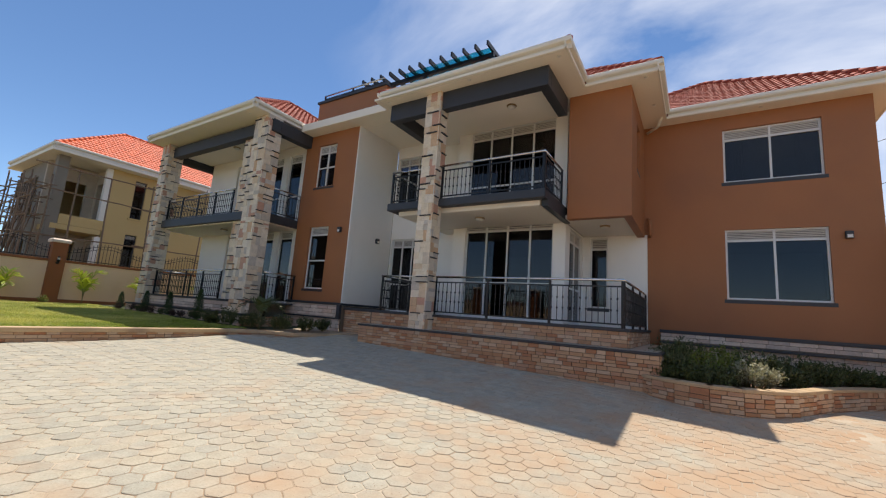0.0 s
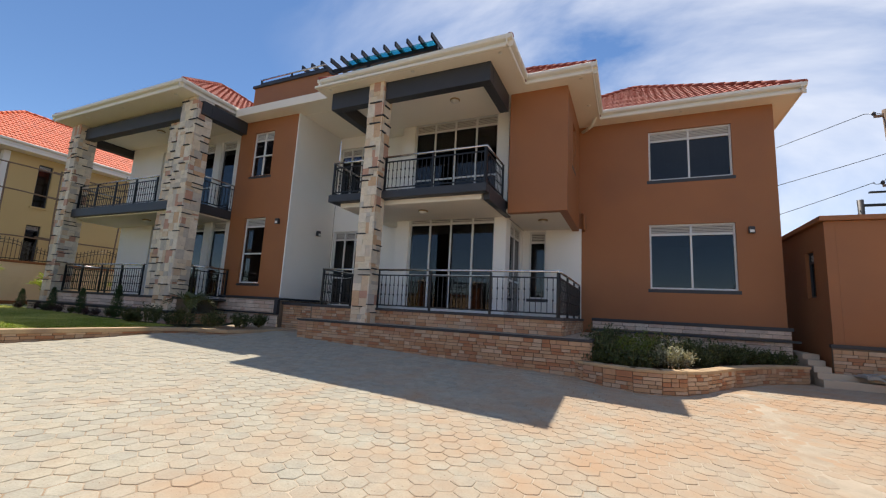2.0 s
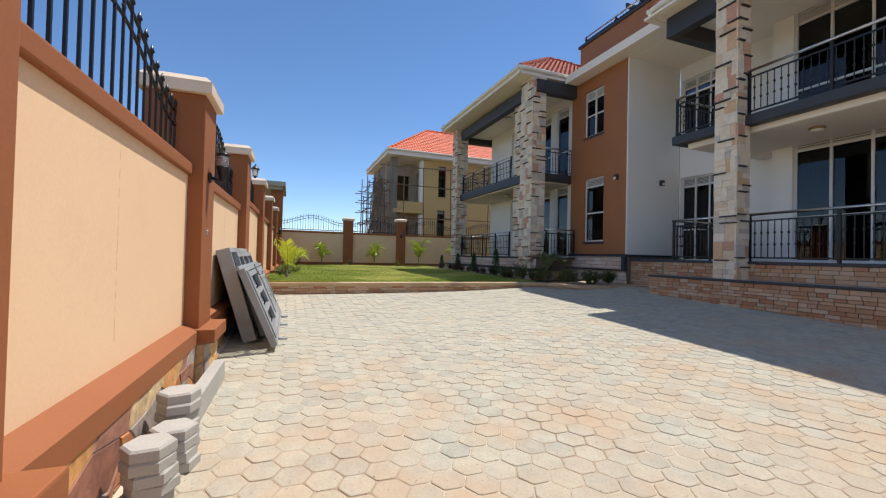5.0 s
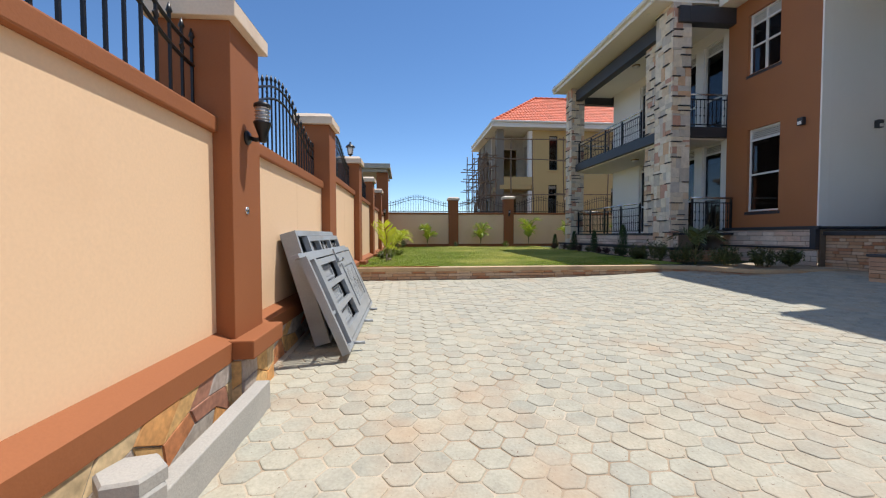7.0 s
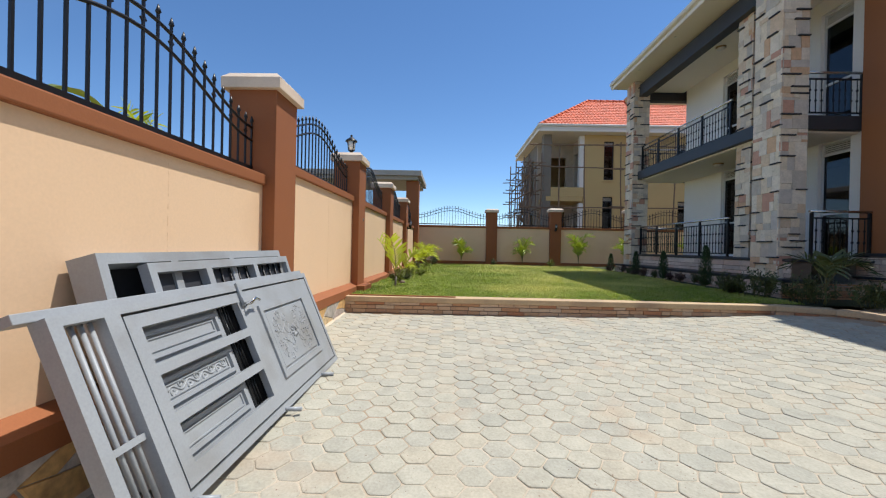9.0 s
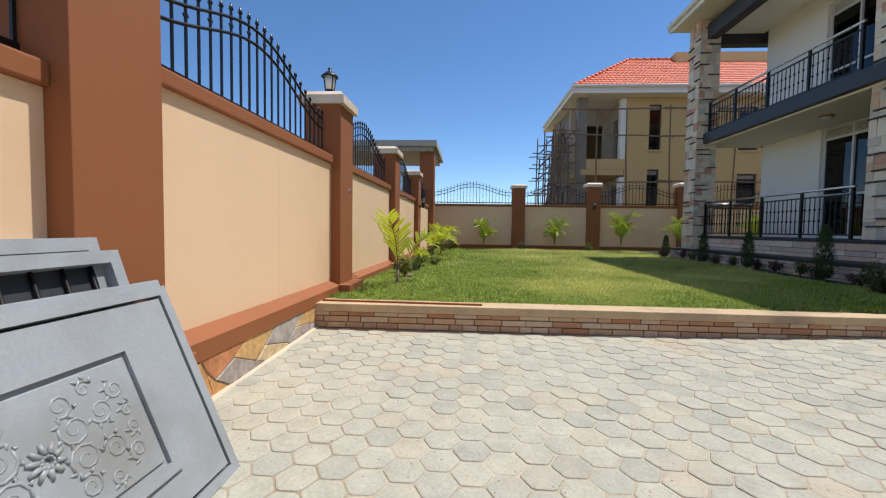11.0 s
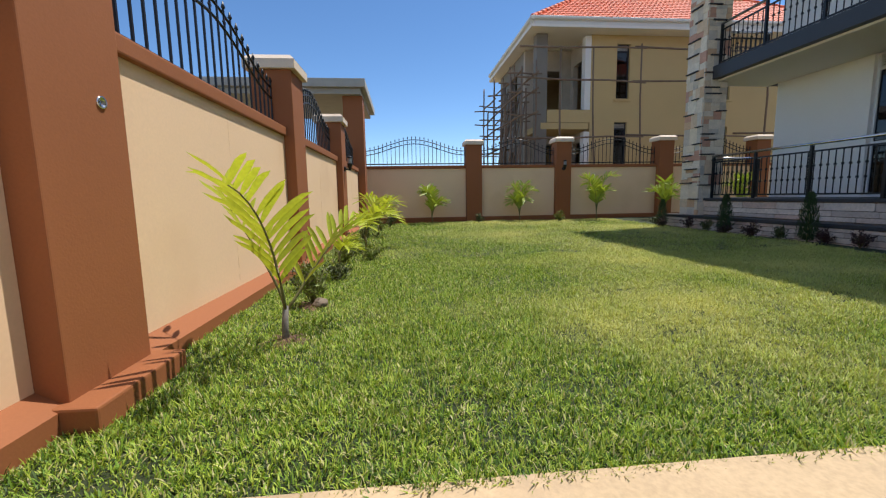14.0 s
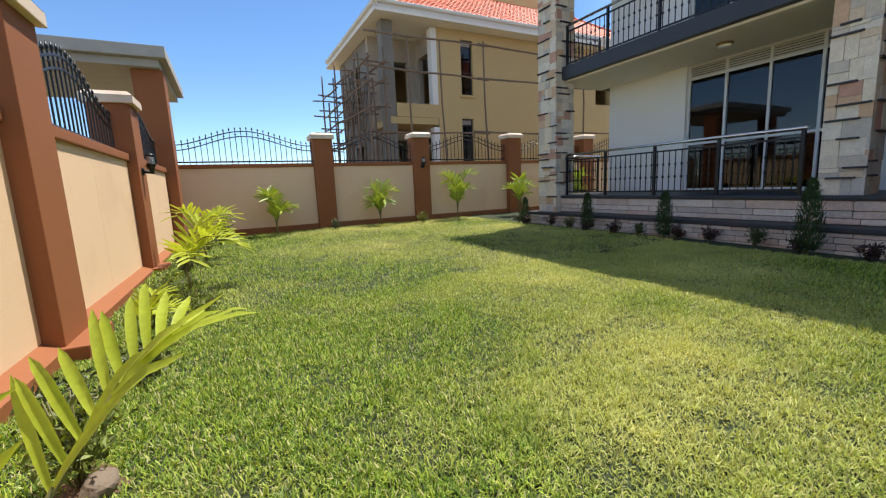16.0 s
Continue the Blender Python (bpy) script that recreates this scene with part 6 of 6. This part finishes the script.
# ---- planting ----
def leaf_mesh(name, leaves, material, parent, label=""):
    """Many folded leaves in one mesh: (base, tip direction, length, width, facing)."""
    vs, fs = [], []
    for base, d, ln, w, n in leaves:
        side = d.cross(n).normalized() * w / 2
        lift = side.cross(d).normalized() * w * 0.22
        k = len(vs)
        mid = base + d * ln * 0.45
        tip = base + d * ln
        vs += [base, mid + side + lift, tip, mid - side + lift, mid]
        fs += [(k, k + 1, k + 4), (k + 1, k + 2, k + 4), (k, k + 4, k + 3), (k + 4, k + 2, k + 3)]
    return raw(name, vs, fs, material, parent, label)


def frond(parent, pts, rng, n=13, size=0.4, width=0.04, material="palm"):
    """A palm frond: an arching midrib along pts with long leaflets to both sides."""
    pts = [Vector(p) for p in pts]

    def at(f):
        # quadratic through the points, by repeated linear steps
        q = pts
        while len(q) > 1:
            q = [a.lerp(b, f) for a, b in zip(q, q[1:])]
        return q[0]
    rib = part("midrib", tube(bmesh.new(), [at(i / 10) for i in range(11)], 0.011, 6, 0.3), "palm_stem", parent)
    for i in range(n):
        f = 0.24 + 0.76 * i / (n - 1)
        p = at(f)
        d = (at(min(1, f + 0.03)) - at(f - 0.03)).normalized()
        side = d.cross(Vector((0, 0, 1)))
        side = side.normalized() if side.length > 0.05 else Vector((1, 0, 0))
        upv = side.cross(d).normalized()
        ln = size * (0.55 + 0.45 * math.sin(math.pi * min(1, 0.25 + 0.72 * i / n))) * rng.uniform(0.85, 1.1)
        for s in (-1, 1):
            if rng.random() < 0.06:
                continue
            go = (d * rng.uniform(0.55, 0.85) + side * s * rng.uniform(0.55, 0.8) + upv * rng.uniform(0.25, 0.6)).normalized()
            flat = go.cross(upv).normalized()
            vs, fs, k = [], [], 0
            rows = 6
            for r in range(rows):
                g = r / (rows - 1)
                c = p + go * ln * g - Vector((0, 0, 1)) * ln * (0.12 + 0.25 * rng.random() * 0.3) * g * g
                w = width * (0.35 + 2.6 * g * (1 - g) + 0.15 * (1 - g)) * (1.0 if r < rows - 1 else 0.05)
                fold = upv * w * 0.22
                vs += [c - flat * w / 2 + fold, c, c + flat * w / 2 + fold]
            for r in range(rows - 1):
                a = k + 3 * r
                fs += [(a, a + 1, a + 4, a + 3), (a + 1, a + 2, a + 5, a + 4)]
            raw("leaflet", vs, fs, material, rib, smooth=True)
    return rib


def palm(at, fronds, seed, label, size=0.4, material="palm"):
    """A young areca palm: short canes and arching fronds, given as (side, forward, height, arch) from its foot."""
    rng = random.Random(seed)
    b = thing("palm", label, "palm", at, group="young palms along the walls")
    part("cane", tube(bmesh.new(), [(0, 0, -0.05), (0.01, 0.01, 0.12), (0.0, 0.0, 0.26)], 0.02, 8, 0.75), "palm_stem", b)
    for tx, ty, tz, arch in fronds:
        frond(b, [(0, 0, 0.2), (tx * 0.12, ty * 0.12, tz * 0.75 + arch * 0.4), (tx * 0.6, ty * 0.6, tz + arch), (tx, ty, tz)], rng, 13, size, 0.042 * size / 0.4, material)
    return b


near_palm = thing("palm", "young areca palm with two yellow-green fronds beside the boundary wall", "palm", (-12.64, -0.1, 0.53), group="young palms along the walls")
part("cane", tube(bmesh.new(), [(0, 0, -0.05), (0.008, 0.0, 0.1), (0.0, 0.01, 0.24)], 0.026, 10, 0.7), "palm_cane", near_palm, "grey ringed cane")
npr = random.Random(1)
frond(near_palm, [(0, 0.01, 0.2), (0.12, 0.02, 0.5), (0.3, 0.02, 0.9), (0.62, -0.04, 1.0)], npr, 14, 0.4, 0.036)
frond(near_palm, [(0, 0.01, 0.2), (-0.1, 0.16, 0.42), (-0.3, 0.3, 0.74), (-0.4, 0.46, 0.72)], npr, 13, 0.38, 0.034)
frond(near_palm, [(0, 0.01, 0.2), (0.02, 0.0, 0.4), (0.05, -0.2, 0.75), (-0.05, -0.36, 0.98)], npr, 9, 0.32, 0.032)
# bare soil round its foot
vs = [(0, 0, 0.028)] + [((0.17 + 0.06 * math.sin(k * 2.3)) * math.cos(k * math.pi / 9), (0.15 + 0.05 * math.cos(k * 1.7)) * math.sin(k * math.pi / 9), 0.004) for k in range(18)]
for at in ((-12.64, -0.1), (-13.55, -0.12)):
    patch_ob = raw("soil_patch", vs, [(0, k + 1, (k + 1) % 18 + 1) for k in range(18)], "soil", lawn, "bare red-brown soil")
    patch_ob.location = (at[0], at[1], lawn_z(*at) - 0.012)
rock = bmesh.new()
bmesh.ops.create_icosphere(rock, subdivisions=3, radius=0.1)
for v in rock.verts:
    v.co = Vector((v.co.x * 1.2, v.co.y * 0.8, v.co.z * 0.55)) * (1 + 0.25 * noise.noise(v.co * 14))
rock = part("rock", rock, "mortar")
rock.scale = (0.75, 0.75, 0.75)
rock.location = (-13.5, -0.05, lawn_z(-13.5, -0.05) + 0.02)
tagged(rock, "tan field stone at the foot of a small bush", "stone")
palm((-15.3, -0.15, 0.53), [(0.16, 0.15, 0.3, 0.1), (-0.2, 0.12, 0.36, 0.1), (-0.05, 0.25, 0.26, 0.1)], 2, "small leafy palm in the lawn edge", 0.2)
palm((-17.4, 0.0, 0.55), [(0.4, 0.4, 0.6, 0.2), (-0.4, 0.3, 0.75, 0.2), (0.6, 0.1, 0.45, 0.2), (0.0, 0.6, 0.5, 0.25)], 3, "bushy young palm by the wall", 0.36)
palm((-19.6, 0.1, 0.6), [(0.4, 0.3, 0.7, 0.2), (-0.3, 0.5, 0.7, 0.2), (0.3, -0.3, 0.8, 0.15), (0.6, 0.3, 0.5, 0.15)], 4, "bushy young palm by the wall", 0.36)
for k, (x, y, s) in enumerate(((-23.0, 1.6, 1.0), (-23.0, 4.45, 1.0), (-23.0, 7.05, 1.15), (-22.2, 8.9, 1.0), (-22.8, 12.0, 1.0))):
    r = random.Random(40 + k)
    fr = [(s * 0.42 * math.cos(a) * r.uniform(0.5, 1.2), s * 0.42 * math.sin(a) * r.uniform(0.5, 1.2), s * r.uniform(0.6, 1.3), s * r.uniform(0.05, 0.25)) for a in (0.3, 1.4, 2.3, 3.6, 4.7, 5.6)]
    palm((x, y, lawn_z(x, y) - 0.02), fr, 50 + k, "young yellow-green palm before the far wall", 0.42 * s, "far_palm")


def shrub(at, size, leaves, material, seed, name="shrub", label="", leaf=(0.05, 0.022), category="shrub", group="shrubs in the beds", upward=0.3, part_label=""):
    """Twigs from one foot, each carrying leaves; the outline is uneven, with gaps."""
    rng = random.Random(seed)
    b = thing(name, label, category, at, group=group)
    sx, sy, sz = size
    twigs, ls = bmesh.new(), []
    n = max(10, leaves // 28)
    for i in range(n):
        a, f = rng.uniform(0, 2 * math.pi), math.sqrt(rng.random())
        tip = Vector((sx / 2 * f * math.cos(a), sy / 2 * f * math.sin(a), sz * (0.45 + 0.55 * math.sqrt(max(0, 1 - f * f))) * rng.uniform(0.7, 1.08)))
        foot = Vector((tip.x * 0.55 if sx > 0.6 else 0, tip.y * 0.55 if sy > 0.6 else 0, 0))
        tube(twigs, [foot, foot.lerp(tip, 0.5) + Vector((0, 0, sz * 0.08)), tip], 0.006, 4, 0.5)
        for k in range(28):
            g = rng.uniform(0.25, 1.0)
            p = foot.lerp(tip, g) + Vector((rng.gauss(0, 0.03), rng.gauss(0, 0.03), rng.gauss(0, 0.025)))
            d = Vector((rng.uniform(-1, 1), rng.uniform(-1, 1), rng.uniform(-0.4, 1) + upward)).normalized()
            nn = Vector((rng.uniform(-1, 1), rng.uniform(-1, 1), rng.uniform(0.2, 1.5)))
            q = rng.uniform(0.7, 1.3)
            ls.append((p, d, leaf[0] * q, leaf[1] * q, nn))
    part("branching", twigs, "palm_stem", b)
    leaf_mesh("foliage", ls, material, b, part_label)
    return b


def cypress(at, h, seed):
    rng = random.Random(seed)
    b = thing("cypress", "small upright dark green cypress bush", "conifer", at, group="cypresses before the wing")
    part("trunk", tube(bmesh.new(), [(0, 0, -0.03), (0, 0, h * 0.8)], 0.018, 6, 0.3), "palm_stem", b)
    ls = []
    for i in range(int(1700 * h)):
        f = rng.random() ** 1.2
        r = (0.13 * h + 0.05) * (1 - f) ** 0.45 * min(1, 0.5 + 4 * f) * math.sqrt(rng.uniform(0.35, 1)) * (1 + 0.25 * math.sin(i * 0.37))
        a = rng.uniform(0, 2 * math.pi)
        p = Vector((r * math.cos(a), r * math.sin(a), 0.04 + f * h))
        d = Vector((math.cos(a) * 0.45, math.sin(a) * 0.45, 1)).normalized()
        ls.append((p, d, rng.uniform(0.04, 0.08), rng.uniform(0.012, 0.022), Vector((math.cos(a), math.sin(a), 0.2))))
    leaf_mesh("foliage", ls, "cypress", b)
    return b


def bed_z(x, y):
    return lawn_z(x, y)


for k, (x, y, h) in enumerate(((-20.05, 7.4, 0.62), (-18.0, 7.45, 0.75), (-16.2, 7.45, 0.78), (-14.1, 7.4, 0.95))):
    cypress((x, y, bed_z(x, y) - 0.01), h, 60 + k)
rr = random.Random(12)
for k in range(13):
    x, y = -20.4 + k * 0.63 + rr.uniform(-0.1, 0.1), 7.45 + rr.uniform(-0.15, 0.1)
    shrub((x, y, bed_z(x, y) - 0.01), (0.3, 0.28, rr.uniform(0.18, 0.32)), 170, "red_leaf" if k % 3 else "shrub", 80 + k, "bedding_plant", "low dark-red bedding plant in the border" if k % 3 else "low dark green bedding plant in the border", (0.06, 0.022), "plant", "bedding plants before the wing", part_label="")
# planting by the brown bay
for k, (x, y, sx, sy, h) in enumerate(((-12.1, 7.2, 0.9, 0.7, 0.55), (-11.4, 7.6, 0.9, 0.8, 0.5), (-10.7, 8.1, 0.8, 0.7, 0.45), (-10.2, 8.6, 0.8, 0.6, 0.42), (-12.6, 7.0, 0.6, 0.6, 0.45), (-10.0, 9.1, 0.6, 0.5, 0.4))):
    shrub((x, y, 0.54), (sx, sy, h), 900, "shrub", 100 + k, label="dense dark green shrub beside the plinth", leaf=(0.07, 0.026))
palm((-11.2, 7.7, 0.54), [(0.5, -0.3, 0.6, 0.35), (-0.5, -0.2, 0.65, 0.35), (0.1, 0.5, 0.7, 0.3), (0.45, 0.3, 0.6, 0.3), (-0.3, 0.4, 0.7, 0.3)], 61, "dark palm among shrubs by the house", 0.34, "shrub")
# low plants along the boundary wall
for k, (x, y, h) in enumerate(((-13.55, -0.12, 0.44), (-14.2, -0.3, 0.3), (-15.9, -0.2, 0.3), (-14.7, -0.1, 0.2), (-16.6, -0.15, 0.35), (-18.4, -0.1, 0.4), (-20.8, 0.1, 0.45), (-22.0, 0.3, 0.5), (-16.1, 0.2, 0.22), (-22.9, 3.1, 0.3), (-22.9, 5.75, 0.35), (-22.9, 0.4, 0.7))):
    shrub((x, y, lawn_z(x, y) - 0.02), (0.42, 0.36, h), 420, "shrub" if k % 2 else "shrub_lime", 130 + k, label="small green shrub by the boundary wall", leaf=(0.045, 0.02))
# shrubs of the planter
prow = [(-0.55, 8.9, 0.8, 0.8, 0.62, "shrub"), (-0.5, 9.6, 0.9, 0.9, 0.85, "shrub"), (0.1, 8.6, 0.9, 0.8, 0.42, "shrub"), (0.2, 9.4, 1.0, 0.9, 0.62, "shrub_lime"), (0.75, 9.3, 0.9, 0.8, 0.46, "shrub_silver"), (0.9, 10.1, 1.0, 0.9, 0.66, "shrub"), (1.3, 10.2, 0.8, 0.8, 0.42, "shrub"), (1.5, 10.9, 1.0, 0.9, 0.62, "shrub"), (2.0, 11.2, 0.9, 0.8, 0.5, "shrub"), (2.5, 11.8, 1.0, 0.8, 0.5, "shrub"), (3.1, 12.1, 0.9, 0.7, 0.42, "shrub"), (0.4, 10.6, 1.0, 0.9, 0.75, "shrub_lime"), (-0.3, 10.6, 0.9, 0.9, 0.8, "shrub"), (-0.6, 8.55, 0.5, 0.4, 0.3, "shrub")]
names = {"shrub": "dense dark green shrub in the planter", "shrub_silver": "low silvery-leaved shrub in the planter", "shrub_lime": "yellow-green shrub in the planter"}
for k, (x, y, sx, sy, h, m) in enumerate(prow):
    shrub((x, y + 0.15, 0.44), (sx * 1.1, sy, h * 0.95), 1700, m, 160 + k, label=names[m], leaf=(0.075, 0.034) if m == "shrub_silver" else (0.06, 0.026))

# banana plant beyond the wall, and a palm standing in for another leaf tip
ban = thing("banana_plant", "broad-leaved banana plant beyond the boundary wall", "banana plant", (-7.3, -3.3, -0.35))
part("stem", tube(bmesh.new(), [(0, 0, 0), (0.03, 0, 2.75)], 0.12, 8, 0.6), "palm_stem", ban)
brng = random.Random(5)
for k in range(3):
    a = math.pi - 0.1 + k * 0.75
    vs, fs = [], []
    for r in range(9):
        g = r / 8
        c = Vector((math.cos(a), math.sin(a), 0)) * (1.7 * g) + Vector((0, 0, 2.7 + (0.8 - 0.2 * k) * math.sin(g * 2.4) - 0.1 * g))
        w = 0.24 * math.sin(math.pi * min(0.98, 0.1 + 0.88 * g)) * brng.uniform(0.6, 1.1)
        s = Vector((-math.sin(a), math.cos(a), 0)) * w / 2
        vs += [c - s + Vector((0, 0, -0.1 * w)), c, c + s + Vector((0, 0, -0.1 * w))]
    for r in range(8):
        q = 3 * r
        fs += [(q, q + 1, q + 4, q + 3), (q + 1, q + 2, q + 5, q + 4)]
    raw("leaf", vs, fs, "shrub_lime", ban, "long torn leaf", True)
leaf_tip_palm = palm((-9.05, -3.0, -0.36), [(0.15, 0.1, 3.26, 0.1), (-0.15, 0.1, 3.31, 0.1), (0.05, -0.1, 3.41, 0.05)], 71, "slim palm standing in for a banana leaf tip beyond the wall", 0.3)
part("trunk", tube(bmesh.new(), [(0, 0, 0), (0, 0, 2.6)], 0.05, 8), "palm_stem", leaf_tip_palm)

# ---- clutter by the steps ----
junk = thing("cement_bag", "crumpled empty paper cement bags on the steps", "paper bag", (4.75, 11.84, 0.316))
for k, (dx, dy, tz) in enumerate(((0, 0, 10), (0.22, -0.08, -35), (0.1, 0.14, 60))):
    bm = bmesh.new()
    bmesh.ops.create_grid(bm, x_segments=8, y_segments=6, size=0.5)
    for v in bm.verts:
        v.co = Vector((v.co.x * 0.6, v.co.y * 0.42, 0.05 + 0.06 * noise.noise(v.co * 3.1 + Vector((k * 5, 0, 0)))))
    g = bmesh.ops.extrude_face_region(bm, geom=bm.faces[:])
    for v in g["geom"]:
        if isinstance(v, bmesh.types.BMVert):
            v.co.z += 0.05 + 0.02 * noise.noise(v.co * 5)
    bmesh.ops.recalc_face_normals(bm, faces=bm.faces)
    o = part("bag", bm, "copestone" if k == 1 else "concrete", junk)
    o.matrix_basis = pose(dx, dy, 0.03 * k, 14 * (k == 1), 10 * (k == 0), tz)
bucket = thing("paint_bucket", "white and blue plastic paint bucket on the step", "bucket", (5.25, 11.86, 0.311))
part("pail", lathe(bmesh.new(), [(0.11, 0), (0.13, 0.2), (0.135, 0.2), (0.135, 0.27)], sides=18), "white", bucket)
part("lid", lathe(bmesh.new(), [(0.142, 0.271), (0.142, 0.295), (0.12, 0.3)], sides=18), "white", bucket)
plank = part("timber_batten", blocks((-0.016, 0.016, 0, 1.87, 0, 0.02), bevel=0.003), "terracotta")
plank.matrix_basis = pose(-11.02, -0.7, 0.531, 0, 0, -1.5)
tagged(plank, "thin red-brown timber batten lying on the kerb", "batten")

# ---- grass ----
def grass(n, x0, x1, y0, y1, size, seed):
    rng = np.random.default_rng(seed)
    x, y = rng.uniform(x0, x1, n), rng.uniform(y0, y1, n)
    clump = np.sin(x * 5.3 + 2 * np.sin(y * 3.1)) * np.cos(y * 4.7 + 1.5 * np.sin(x * 2.3))
    keep = rng.uniform(0, 1, n) < 0.72 + 0.28 * clump
    x, y = x[keep], y[keep]
    clump = clump[keep]
    n = len(x)
    z = LAWN + 0.02 * (y - 3) / 5 + 0.018 * np.sin(x * 0.9) * np.cos(y * 1.1) + 0.008 * np.maximum(0, -x - 11) - 0.022
    a, tilt = rng.uniform(0, 2 * np.pi, n), rng.uniform(0.3, 1.5, n)
    fine_clump = np.sin(x * 31 + 3 * np.sin(y * 11)) * np.cos(y * 27 + 2 * np.sin(x * 13))
    ln = size * rng.uniform(0.55, 1.3, n) * (1 + 0.2 * clump + 0.4 * fine_clump)
    w = size * rng.uniform(0.08, 0.17, n)
    dx, dy = np.cos(a), np.sin(a)
    out = np.empty((n, 5, 3))
    base = np.stack([x, y, z], 1)
    side = np.stack([-dy * w / 2, dx * w / 2, np.zeros(n)], 1)
    mid = base + np.stack([dx * ln * 0.5 * np.sin(tilt * 0.7), dy * ln * 0.5 * np.sin(tilt * 0.7), ln * 0.55 * np.cos(tilt * 0.7)], 1)
    tip = mid + np.stack([dx * ln * 0.5 * np.sin(tilt), dy * ln * 0.5 * np.sin(tilt), ln * 0.5 * np.cos(tilt) * 0.8], 1)
    out[:, 0], out[:, 1], out[:, 2], out[:, 3], out[:, 4] = base - side * 0.6, base + side * 0.6, mid + side, mid - side, tip
    idx = np.arange(n)[:, None] * 5
    loops = (idx + np.array([[0, 1, 2, 3, 3, 2, 4]])).ravel()
    me = bpy.data.meshes.new("grass")
    me.vertices.add(n * 5)
    me.vertices.foreach_set("co", out.ravel())
    me.loops.add(n * 7)
    me.loops.foreach_set("vertex_index", loops.astype(np.int32))
    me.polygons.add(n * 2)
    me.polygons.foreach_set("loop_start", (np.arange(n)[:, None] * 7 + np.array([[0, 4]])).ravel().astype(np.int32))
    me.update(calc_edges=True)
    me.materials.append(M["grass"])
    return tagged(new("grass", me), "short trimmed lawn grass with straw-yellow patches", "grass", kind="stuff")


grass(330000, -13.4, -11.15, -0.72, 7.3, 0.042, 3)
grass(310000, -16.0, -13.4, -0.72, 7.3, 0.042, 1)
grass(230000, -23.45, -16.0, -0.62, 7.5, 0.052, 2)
